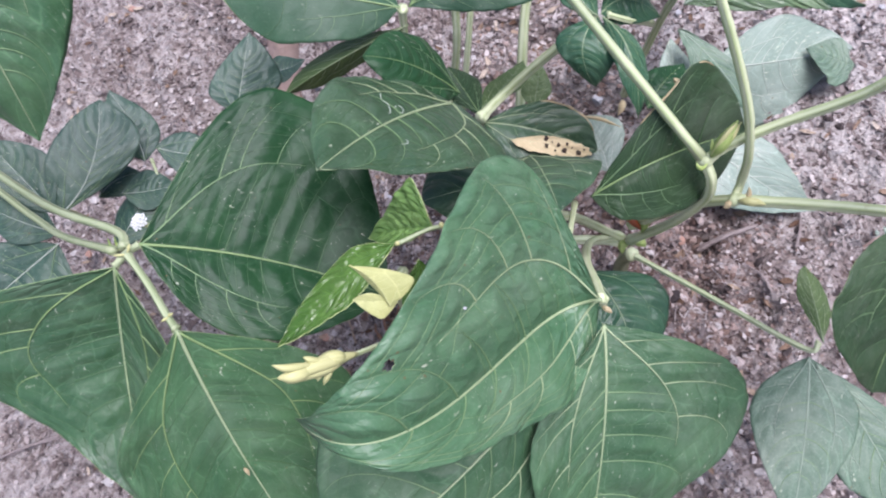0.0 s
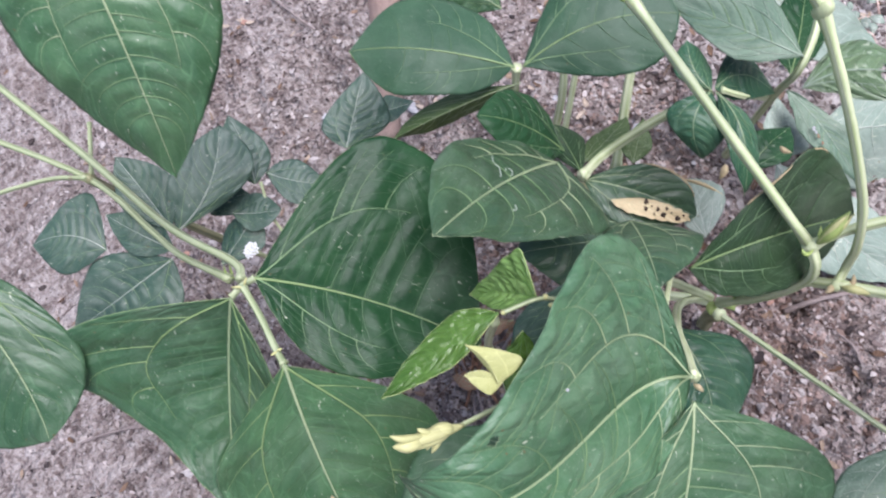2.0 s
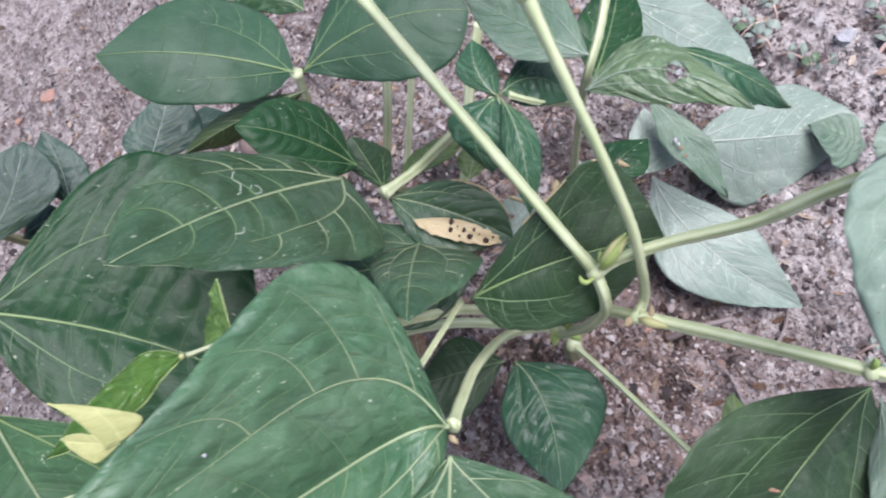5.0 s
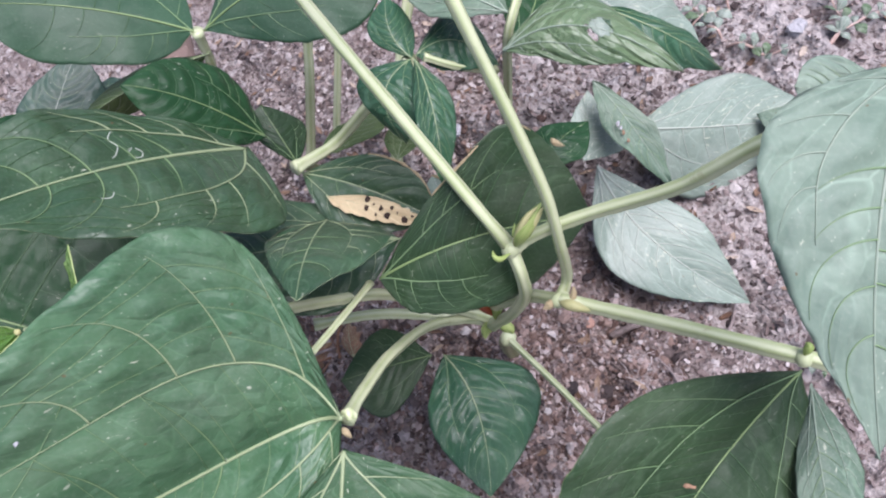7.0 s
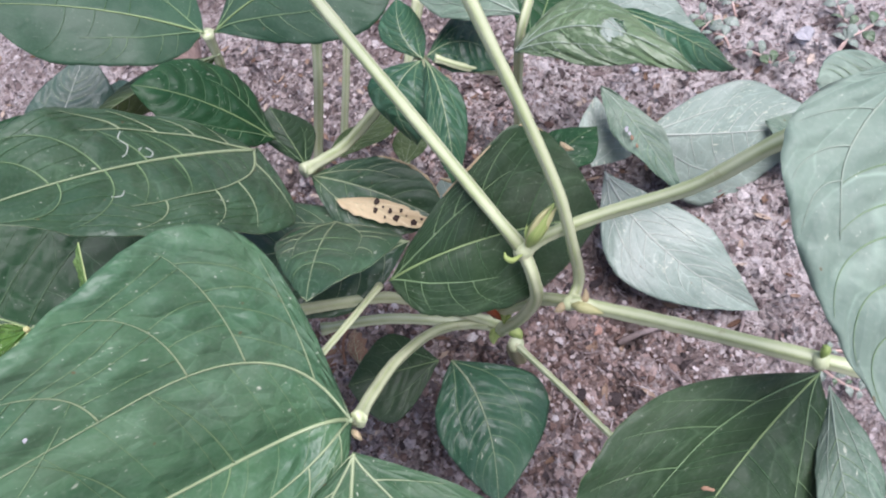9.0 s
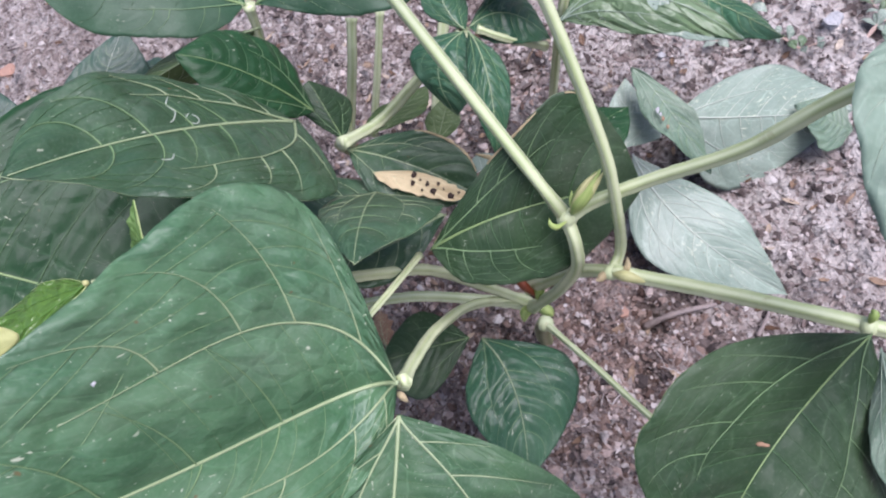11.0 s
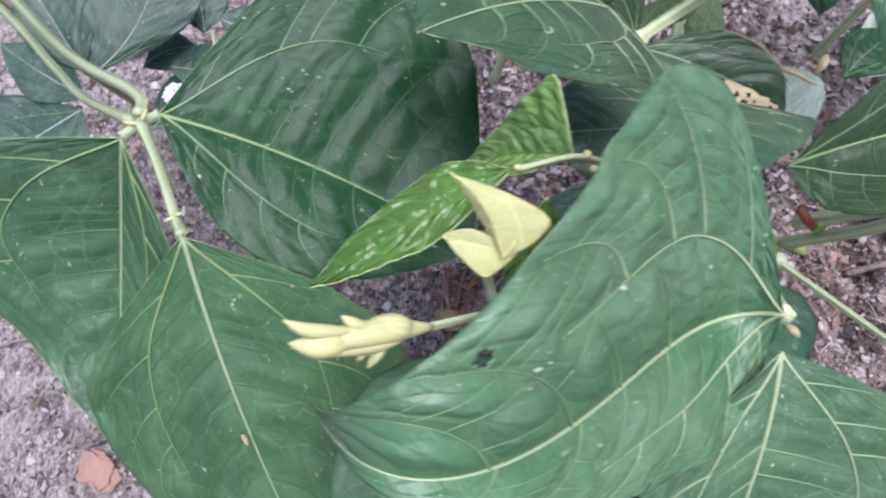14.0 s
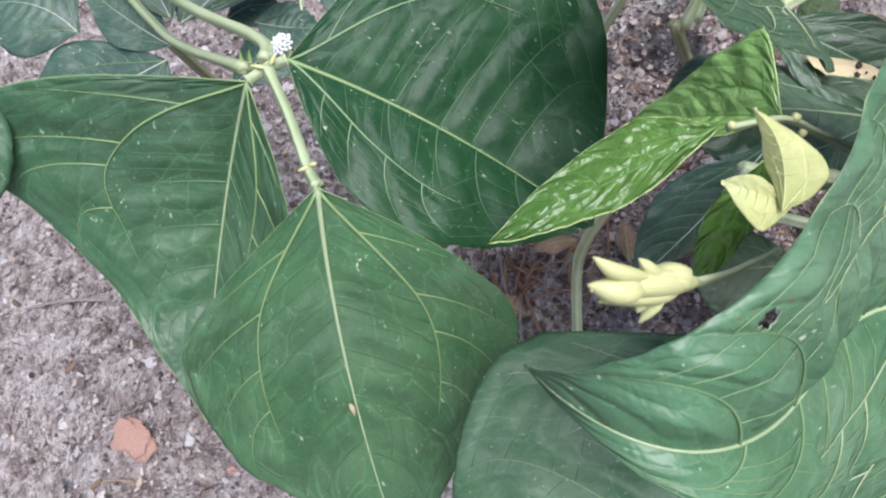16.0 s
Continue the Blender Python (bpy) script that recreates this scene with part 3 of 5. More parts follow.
    for trail in trails:
        path = smooth_path([(u, v, s) for u, v, s in trail], 6)
        pts = np.concatenate([surf(np.array([p[0]]), np.array([p[1]]), int(np.sign(p[2]))) for p in path]) + up * 0.0001
        v, f, uv = tube_data(pts, [0.00024] * len(pts), 5)
        part("feeding_trail", mesh_of("feeding_trail", v, f, vein_dull, uv), blade, "pale winding feeding trail")
    return blade


def plant_at(name, x, y, label, group=""):
    ob = new(name)
    ob.location = (x, y, 0)
    ob.empty_display_size = 0.02
    bpy.context.view_layer.update()
    return tagged(ob, label, "plant", group)


# ---- ground: one sheet to the horizon, fine near the plants ----
# crumbled hollows: x, y, radius, depth
PITS = [(0.159, 0.091, 0.014, 0.022), (0.129, 0.069, 0.017, 0.018), (0.069, 0.133, 0.020, 0.022), (0.244, 0.259, 0.022, 0.022), (0.197, 0.284, 0.024, 0.022), (0.031, 0.168, 0.020, 0.018), (0.150, 0.030, 0.016, 0.018), (0.115, 0.15, 0.018, 0.02), (-0.27, 0.52, 0.012, 0.018)]


def ground_height(x, y):
    near = math.exp(-(((x - 0.06) / 0.8) ** 2 + ((y - 0.25) / 0.8) ** 2))
    mound = 0.035 * math.exp(-(((x - 0.11) / 0.17) ** 2 + ((y - 0.12) / 0.17) ** 2)) - 0.012
    h = mound + 0.018 * noise.noise(Vector((x * 4.5, y * 4.5, 3.0))) + 0.010 * noise.noise(Vector((x * 14, y * 14, 7.0)))
    h -= 0.026 * near * max(0.0, noise.noise(Vector((x * 24, y * 24, 5.0))) - 0.12)
    edge = (y - 0.255 - 0.8 * (0.165 - x) + 0.018 * noise.noise(Vector((x * 22, y * 22, 9.0))) + 0.012 * noise.noise(Vector((x * 60, y * 60, 9.0)))) / 0.026
    step = min(1.0, max(0.0, 0.5 + 0.5 * edge))
    h += 0.056 * step * step * (3 - 2 * step) * math.exp(-((x - 0.15) / 0.10) ** 4) * math.exp(-max(0.0, y - 0.27) / 0.12)
    h += 0.006 * near * (0.35 - abs(noise.noise(Vector((x * 62, y * 62, 8.0)))))
    h += near * (0.009 * noise.noise(Vector((x * 45, y * 45, 1.0))) + 0.005 * noise.noise(Vector((x * 110, y * 110, 2.0))) + 0.0028 * abs(noise.noise(Vector((x * 260, y * 260, 4.0)))))
    for px, py, size, deep in PITS:
        h -= deep * math.exp(-(((x - px) / size) ** 2 + ((y - py) / size) ** 2) ** 2)
    return h - 0.008


def build_ground():
    n = 620
    g = np.linspace(-1, 1, n)
    warp = 0.55 * g + 60.0 * np.sign(g) * np.maximum(0, np.abs(g) - 0.72) ** 2.2 * 14
    verts = [(x + 0.06, y + 0.25, ground_height(x + 0.06, y + 0.25)) for y in warp for x in warp]
    faces = [(j * n + i, j * n + i + 1, (j + 1) * n + i + 1, (j + 1) * n + i) for j in range(n - 1) for i in range(n - 1)]
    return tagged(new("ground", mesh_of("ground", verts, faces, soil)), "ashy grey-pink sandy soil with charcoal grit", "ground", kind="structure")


ground = build_ground()

# ---- plants ----
centre_plant = plant_at("cowpea_plant", 0.10, 0.112, "green cowpea plant with broad leaves on sandy soil")
left_plant = plant_at("cowpea_plant", -0.20, 0.46, "green cowpea plant with dark glossy leaves")
back_plant = plant_at("cowpea_plant", 0.12, 0.25, "green cowpea plant with pale dusty leaves")

# leaflets
leaf(centre_plant, leaf_puffed, (0.0413, 0.0687, 0.2399), (-0.0302, 0.0642, 0.3052), (-0.0670, 0.0910, 0.3175), (0.0319, 0.1215, 0.3073), (0.0002, 0.0453, 0.2468), uL=0.34, uR=0.32, cup=0.12, wave=0.4, bL=0.91, aL=3.5, bR=0.9, aR=2.36, detail=1.8, holes=[(-0.0326, 0.0813, 0.3327, 0.0019)], veins=4, mid2=(-0.0525, 0.0679, 0.3277), quilt=1.7)
leaf(centre_plant, leaf_scarred, (0.0355, 0.0609, 0.2358), (0.0053, 0.0293, 0.2169), (-0.0379, -0.0038, 0.1765), (-0.0268, 0.0381, 0.2257), (0.0635, 0.0022, 0.1997), uL=0.43, uR=0.49, cup=0.05, bL=1.71, aL=2.43, bR=2.28, aR=1.75, detail=1.4)
leaf(centre_plant, leaf_scarred, (0.0321, 0.0653, 0.2298), (-0.0454, 0.0534, 0.2365), (-0.1140, 0.0560, 0.2352), (-0.0657, 0.1125, 0.2410), (-0.0380, 0.0257, 0.1989), uL=0.53, uR=0.35, cup=0.06, bL=1.82, aL=1.17, bR=1.35, aR=1.4, detail=1.4)
leaf(left_plant, leaf_dark, (-0.0928, 0.2151, 0.2737), (-0.0578, 0.1860, 0.2379), (-0.0275, 0.1441, 0.2083), (-0.0036, 0.2454, 0.2541), (-0.0861, 0.1603, 0.2438), uL=0.4, uR=0.48, cup=0.05, bL=3.5, aL=2.35, bR=1.9, aR=1.92, detail=1.6, veins=4, quilt=0.5, rim=0.00012)
leaf(left_plant, leaf_mature, (-0.1063, 0.2126, 0.2765), (-0.1473, 0.1935, 0.2326), (-0.1841, 0.1441, 0.2073), (-0.2007, 0.2370, 0.2784), (-0.1215, 0.1733, 0.2409), uL=0.38, uR=0.21, cup=0.05, bL=0.8, aL=3.48, bR=1.6, aR=1.73, detail=1.6, veins=4, rim=0.0002, quilt=0.9)
leaf(left_plant, leaf_lit, (-0.0985, 0.1684, 0.2769), (-0.1226, 0.1288, 0.2286), (-0.1424, 0.0758, 0.1755), (-0.0661, 0.1243, 0.2104), (-0.1744, 0.1553, 0.2300), uL=0.32, uR=0.27, cup=0.05, bL=1.55, aL=1.72, bR=2.11, aR=2.02, detail=1.6, veins=4, nervy=1.1, quilt=0.9, rim=0.00012)
leaf(centre_plant, leaf_trail, (0.0585, 0.1920, 0.2280), (0.0252, 0.1765, 0.2765), (-0.0105, 0.1551, 0.3180), (0.0528, 0.1437, 0.2420), (0.0170, 0.1961, 0.2958), uL=0.25, uR=0.62, cup=0.10, bL=1.65, aL=3.2, bR=2.1, aR=2.2, detail=1.6, quilt=0.8, veins=4, nervy=1.25, trails=[[(0.45, 0.52, -1), (0.47, 0.40, -1), (0.455, 0.28, -1), (0.475, 0.15, -1), (0.49, 0.12, -1)], [(0.415, 0.22, -1), (0.43, 0.16, -1), (0.42, 0.08, -1), (0.40, 0.06, -1), (0.39, 0.12, -1), (0.405, 0.20, -1)], [(0.58, 0.36, 1), (0.60, 0.43, 1), (0.625, 0.42, 1)]])
leaf(centre_plant, leaf_trail, (0.0695, 0.1480, 0.2165), (0.0612, 0.1245, 0.2445), (0.0515, 0.1030, 0.2580), (0.0870, 0.1175, 0.2290), (0.0500, 0.1415, 0.2395), uL=0.35, uR=0.33, bL=1.5, aL=2.2, bR=1.5, aR=2.2, detail=1.2, veins=3, quilt=0.6)
leaf(centre_plant, leaf_trail, (0.0690, 0.1893, 0.1965), (0.0880, 0.1665, 0.1915), (0.1055, 0.1405, 0.1775), (0.1040, 0.1690, 0.1970), (0.0705, 0.1540, 0.1930), uL=0.42, uR=0.4, bL=2.4, aL=2.4, bR=1.9, aR=1.9, detail=1.2, lobes=0.002, veins=3, quilt=0.6, scorch=[(0.30, 0.85, 1)])
leaf(centre_plant, leaf_dark, (0.0672, 0.1985, 0.2190), (0.0548, 0.2090, 0.2480), (0.0375, 0.2185, 0.2670), (0.0440, 0.1960, 0.2440), (0.0655, 0.2275, 0.2440), uL=0.5, uR=0.52, bL=2.0, aL=2.0, bR=2.6, aR=2.6, cup=0.14, quilt=1.3, detail=1.2)
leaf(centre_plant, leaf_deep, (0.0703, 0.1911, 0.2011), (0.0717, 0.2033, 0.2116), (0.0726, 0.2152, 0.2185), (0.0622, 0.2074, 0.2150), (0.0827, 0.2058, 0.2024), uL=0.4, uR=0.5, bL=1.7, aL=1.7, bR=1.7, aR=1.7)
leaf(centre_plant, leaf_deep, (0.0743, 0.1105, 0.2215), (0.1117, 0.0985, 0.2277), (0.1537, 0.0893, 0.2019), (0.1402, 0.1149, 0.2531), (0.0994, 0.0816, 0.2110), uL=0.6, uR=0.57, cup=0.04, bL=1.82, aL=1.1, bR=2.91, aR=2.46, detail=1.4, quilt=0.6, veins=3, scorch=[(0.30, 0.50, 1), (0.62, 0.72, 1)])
leaf(back_plant, leaf_pale, (0.2150, 0.1757, 0.0389), (0.2096, 0.1152, 0.0352), (0.2390, 0.0560, -0.0040), (0.2415, 0.1067, 0.0318), (0.1773, 0.1180, 0.0358), uL=0.45, uR=0.4, bL=1.35, aL=1.4, bR=1.7, aR=1.7, quilt=0.5, wave=0.6)
leaf(back_plant, leaf_pale, (0.2401, 0.1709, 0.0635), (0.2940, 0.1533, 0.0272), (0.3570, 0.1270, 0.0000), (0.3310, 0.1782, 0.0230), (0.2610, 0.1330, -0.0060), uL=0.5, uR=0.45, bL=1.7, aL=1.7, bR=1.7, aR=1.7, quilt=0.6)
leaf(back_plant, leaf_pale, (0.2453, 0.2406, 0.1420), (0.2692, 0.2067, 0.1078), (0.2965, 0.1788, 0.0819), (0.2974, 0.2194, 0.1020), (0.2480, 0.2016, 0.1115), uL=0.55, uR=0.5, bL=1.7, aL=1.7, bR=1.7, aR=1.7, quilt=0.6)
leaf(back_plant, leaf_pale, (0.2011, 0.1687, 0.0727), (0.2150, 0.1829, 0.0800), (0.2291, 0.2003, 0.0833), (0.2080, 0.1893, 0.0830), (0.2278, 0.1633, 0.0650), uL=0.4, uR=0.35, bL=1.35, aL=1.4, bR=1.35, aR=1.4)
leaf(back_plant, leaf_smooth, (0.0697, 0.2388, 0.2504), (0.0387, 0.2693, 0.2654), (0.0065, 0.2760, 0.2899), (0.0241, 0.2544, 0.2568), (0.0585, 0.2955, 0.2623), uL=0.6, uR=0.57, cup=0.04, bL=4.0, aL=2.73, bR=4.0, aR=2.94, quilt=0.15, veins=3)
leaf(back_plant, leaf_smooth, (0.0733, 0.2364, 0.2496), (0.1126, 0.2268, 0.2562), (0.1473, 0.2079, 0.2485), (0.1284, 0.2570, 0.2622), (0.1106, 0.2008, 0.2429), uL=0.45, uR=0.52, cup=0.04, bL=3.0, aL=2.0, bR=2.6, aR=1.59, quilt=0.15, veins=3)
leaf(back_plant, leaf_olive, (0.0694, 0.2365, 0.2387), (0.0347, 0.2497, 0.2358), (-0.0023, 0.2659, 0.2234), (0.0308, 0.2637, 0.2317), (0.0323, 0.2553, 0.2164), uL=0.5, uR=0.5, bL=1.7, aL=1.7, bR=1.7, aR=1.7)
leaf(back_plant, leaf_mature, (0.0911, 0.2885, 0.2294), (0.0794, 0.3015, 0.2419), (0.0606, 0.3071, 0.2456), (0.0783, 0.2946, 0.2330), (0.0940, 0.3098, 0.2396), uL=0.5, uR=0.5, bL=1.7, aL=1.7, bR=1.7, aR=1.7)
leaf(left_plant, leaf_fresh, (-0.0501, 0.3227, 0.3980), (-0.0655, 0.2831, 0.3619), (-0.0911, 0.2625, 0.3073), (-0.0235, 0.2831, 0.3537), (-0.0969, 0.3207, 0.3834), uL=0.41, uR=0.38, cup=0.07, bL=1.49, aL=2.44, bR=2.1, aR=2.26, quilt=1.5, veins=7)
leaf(left_plant, leaf_mature, (-0.2012, 0.3049, 0.3418), (-0.2030, 0.2485, 0.3034), (-0.2175, 0.2099, 0.2743), (-0.1790, 0.2391, 0.2865), (-0.2485, 0.2390, 0.2956), uL=0.5, uR=0.5, cup=0.06, bL=1.7, aL=1.7, bR=1.7, aR=1.7)
leaf(left_plant, leaf_weed, (-0.1430, 0.3169, 0.2088), (-0.1123, 0.3289, 0.2097), (-0.0862, 0.3610, 0.2127), (-0.1247, 0.3440, 0.2232), (-0.0874, 0.3285, 0.1970), uL=0.45, uR=0.5, bL=2.0, aL=2.0, bR=2.0, aR=2.0)
leaf(left_plant, leaf_weed, (-0.1448, 0.3180, 0.2116), (-0.1449, 0.3427, 0.2236), (-0.1461, 0.3689, 0.2364), (-0.1609, 0.3419, 0.2263), (-0.1257, 0.3426, 0.2226), uL=0.45, uR=0.45, bL=1.7, aL=1.7, bR=1.7, aR=1.7)
leaf(left_plant, leaf_weed, (-0.1845, 0.3292, 0.2192), (-0.1970, 0.3474, 0.2287), (-0.2189, 0.3551, 0.2335), (-0.2138, 0.3312, 0.2217), (-0.1758, 0.3678, 0.2263), uL=0.45, uR=0.35, bL=1.7, aL=1.7, bR=1.7, aR=1.7)
leaf(left_plant, leaf_weed, (-0.1543, 0.3031, 0.2074), (-0.1925, 0.3035, 0.2071), (-0.2300, 0.3020, 0.2084), (-0.1672, 0.2786, 0.1960), (-0.1941, 0.3299, 0.2167), uL=0.3, uR=0.5, bL=1.35, aL=1.4, bR=1.7, aR=1.7)
leaf(left_plant, leaf_weed, (-0.1492, 0.3054, 0.2113), (-0.1622, 0.3260, 0.2164), (-0.1738, 0.3491, 0.2227), (-0.1737, 0.3194, 0.2138), (-0.1509, 0.3349, 0.2146), uL=0.5, uR=0.5, bL=1.7, aL=1.7, bR=1.7, aR=1.7)
leaf(centre_plant, leaf_glossy, (0.1329, 0.1672, 0.2432), (0.1320, 0.1787, 0.2489), (0.1392, 0.1928, 0.2505), (0.1251, 0.1843, 0.2482), (0.1412, 0.1802, 0.2443), uL=0.5, uR=0.5, quilt=2, bL=2.0, aL=2.0, bR=2.0, aR=2.0)
leaf(centre_plant, leaf_glossy, (0.1323, 0.1672, 0.2432), (0.1155, 0.1589, 0.2443), (0.1125, 0.1477, 0.2275), (0.1254, 0.1476, 0.2412), (0.1097, 0.1708, 0.2445), uL=0.5, uR=0.5, quilt=2, bL=1.7, aL=1.7, bR=1.7, aR=1.7)
leaf(centre_plant, leaf_glossy, (0.1329, 0.1645, 0.2453), (0.1260, 0.1393, 0.2482), (0.1134, 0.1204, 0.2308), (0.1340, 0.1397, 0.2430), (0.1178, 0.1393, 0.2458), uL=0.4, uR=0.45, quilt=2, bL=1.7, aL=1.7, bR=1.7, aR=1.7)
leaf(centre_plant, leaf_glossy, (0.1346, 0.1671, 0.2432), (0.1512, 0.1665, 0.2377), (0.1603, 0.1533, 0.2259), (0.1601, 0.1813, 0.2341), (0.1415, 0.1595, 0.2341), uL=0.5, uR=0.5, quilt=1.5, bL=1.7, aL=1.7, bR=1.7, aR=1.7)
leaf(back_plant, leaf_dusty, (0.1681, 0.1505, 0.2528), (0.1580, 0.1739, 0.2569), (0.1523, 0.2247, 0.2419), (0.1445, 0.1712, 0.2559), (0.1779, 0.1940, 0.2550), uL=0.45, uR=0.45, bL=1.7, aL=1.7, bR=1.7, aR=1.7)
leaf(back_plant, leaf_wrinkled, (0.1577, 0.1393, 0.2509), (0.1807, 0.1249, 0.2576), (0.1989, 0.0946, 0.2453), (0.1886, 0.1429, 0.2517), (0.1749, 0.1163, 0.2501), uL=0.4, uR=0.45, quilt=1.2, veins=3, bL=1.4, aL=2.0, bR=1.7, aR=1.7, detail=1.5, holes=[(0.1855, 0.1213, 0.2523, 0.0042)])
leaf(back_plant, leaf_glossy, (0.1934, 0.1356, 0.2480), (0.2097, 0.1159, 0.2354), (0.2058, 0.0852, 0.2495), (0.2145, 0.1211, 0.2334), (0.1985, 0.1122, 0.2339), uL=0.4, uR=0.45, bL=1.7, aL=1.7, bR=1.7, aR=1.7, quilt=2)
leaf(centre_plant, leaf_matt, (0.1988, 0.0317, 0.3150), (0.1682, 0.0092, 0.3110), (0.1457, -0.0235, 0.2865), (0.1965, 0.0041, 0.3013), (0.1578, 0.0328, 0.3224), uL=0.4, uR=0.38, cup=0.03, bL=2.0, aL=2.0, bR=1.4, aR=2.2, quilt=1.8)
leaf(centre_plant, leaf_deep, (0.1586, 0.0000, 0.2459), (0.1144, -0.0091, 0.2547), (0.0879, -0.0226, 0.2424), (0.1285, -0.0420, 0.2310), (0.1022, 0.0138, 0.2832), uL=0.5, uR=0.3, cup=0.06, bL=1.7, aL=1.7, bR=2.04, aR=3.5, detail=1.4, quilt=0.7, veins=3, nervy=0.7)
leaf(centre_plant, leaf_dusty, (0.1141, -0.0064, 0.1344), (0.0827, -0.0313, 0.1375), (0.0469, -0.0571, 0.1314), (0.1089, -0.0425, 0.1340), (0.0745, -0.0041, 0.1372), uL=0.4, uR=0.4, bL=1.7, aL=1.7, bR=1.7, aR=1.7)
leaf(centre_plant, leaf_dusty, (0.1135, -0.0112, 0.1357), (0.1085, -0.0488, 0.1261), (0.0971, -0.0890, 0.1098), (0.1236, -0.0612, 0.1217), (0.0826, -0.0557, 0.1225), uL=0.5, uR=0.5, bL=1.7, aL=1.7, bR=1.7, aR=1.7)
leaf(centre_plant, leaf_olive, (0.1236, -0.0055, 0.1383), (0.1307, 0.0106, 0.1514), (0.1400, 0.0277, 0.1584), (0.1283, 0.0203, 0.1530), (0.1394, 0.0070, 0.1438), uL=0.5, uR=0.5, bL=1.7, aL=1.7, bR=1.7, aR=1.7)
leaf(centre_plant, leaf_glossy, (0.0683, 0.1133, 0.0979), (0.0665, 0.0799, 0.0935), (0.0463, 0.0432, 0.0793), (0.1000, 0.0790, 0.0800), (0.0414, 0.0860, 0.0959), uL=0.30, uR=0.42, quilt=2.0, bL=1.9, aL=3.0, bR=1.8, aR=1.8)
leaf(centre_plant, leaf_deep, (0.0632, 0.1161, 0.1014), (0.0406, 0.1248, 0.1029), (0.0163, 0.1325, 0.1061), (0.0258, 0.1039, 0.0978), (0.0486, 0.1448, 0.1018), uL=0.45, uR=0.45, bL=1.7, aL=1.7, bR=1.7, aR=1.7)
leaf(centre_plant, leaf_young, (-0.0077, 0.1216, 0.3017), (-0.0348, 0.1215, 0.3012), (-0.0631, 0.1217, 0.3010), (-0.0332, 0.1156, 0.3010), (-0.0253, 0.1326, 0.2996), uL=0.45, uR=0.45, quilt=1.6, cup=0.05, bL=1.7, aL=1.7, bR=1.7, aR=1.7, rim=0.00018)
leaf(centre_plant, leaf_young_lit, (0.0072, 0.1194, 0.2952), (-0.0020, 0.1345, 0.2800), (-0.0143, 0.1486, 0.2632), (0.0125, 0.1385, 0.3000), (-0.0078, 0.1290, 0.2830), uL=0.10, uR=0.5, quilt=1.6, bL=1.05, aL=3, bR=1.7, aR=1.7, rim=0.00015)
leaf(centre_plant, leaf_young, (-0.0044, 0.1097, 0.3036), (-0.0136, 0.1037, 0.2910), (-0.0250, 0.0966, 0.2782), (-0.0069, 0.1021, 0.2899), (-0.0184, 0.1072, 0.2927), uL=0.5, uR=0.5, quilt=1.5, bL=1.7, aL=1.7, bR=1.7, aR=1.7)
leaf(centre_plant, leaf_yellow, (-0.0199, 0.0919, 0.3346), (-0.0183, 0.0980, 0.3430), (-0.0204, 0.1040, 0.3491), (-0.0090, 0.0947, 0.3322), (-0.0199, 0.0986, 0.3401), uL=0.4, uR=0.5, bL=1.3, aL=1.7, bR=1.5, aR=1.7, quilt=0.4, nervy=0.6, veins=4)
leaf(centre_plant, leaf_yellow, (-0.0174, 0.0924, 0.3321), (-0.0230, 0.0958, 0.3381), (-0.0266, 0.0991, 0.3397), (-0.0241, 0.0907, 0.3340), (-0.0213, 0.0971, 0.3396), uL=0.4, uR=0.4, bL=1.35, aL=1.4, bR=1.35, aR=1.4, quilt=0.4, nervy=0.6, veins=4)
leaf(centre_plant, leaf_weed, (0.0342, 0.1383, 0.2207), (0.0088, 0.1301, 0.2084), (-0.0232, 0.1218, 0.1964), (0.0181, 0.1258, 0.2006), (-0.0042, 0.1420, 0.2139), uL=0.4, uR=0.5, bL=1.7, aL=1.7, bR=1.7, aR=1.7)
leaf(centre_plant, leaf_trail, (0.0880, 0.1385, 0.1850), (0.0500, 0.1560, 0.2015), (0.0155, 0.1735, 0.2050), (0.0430, 0.1240, 0.2000), (0.0520, 0.1880, 0.1930), uL=0.45, uR=0.5, bL=1.9, aL=2.0, bR=1.9, aR=2.0, detail=1.2)
leaf(centre_plant, leaf_pale, (0.0831, 0.1583, 0.3781), (0.1069, 0.1456, 0.3818), (0.1362, 0.1257, 0.3706), (0.1218, 0.1649, 0.3904), (0.1059, 0.1333, 0.3704), uL=0.5, uR=0.5, bL=2.0, aL=2.0, bR=2.0, aR=2.0)
leaf(back_plant, leaf_weed, (-0.0278, 0.2936, 0.2048), (-0.0141, 0.3074, 0.2063), (0.0083, 0.3293, 0.2090), (-0.0313, 0.3118, 0.2138), (0.0032, 0.2983, 0.1943), uL=0.4, uR=0.4, quilt=1.6, bL=1.7, aL=1.7, bR=1.7, aR=1.7)
leaf(centre_plant, leaf_matt, (0.1995, 0.0212, 0.3032), (0.1890, 0.0340, 0.3092), (0.1803, 0.0437, 0.3116), (0.1915, 0.0435, 0.3118), (0.1818, 0.0288, 0.3065), uL=0.5, uR=0.5, aL=2, aR=2, bL=2, bR=2)
leaf(centre_plant, leaf_dusty, (0.1596, -0.0041, 0.2407), (0.1440, -0.0215, 0.2486), (0.1360, -0.0381, 0.2402), (0.1524, -0.0285, 0.2452), (0.1360, -0.0217, 0.2473), uL=0.5, uR=0.5)
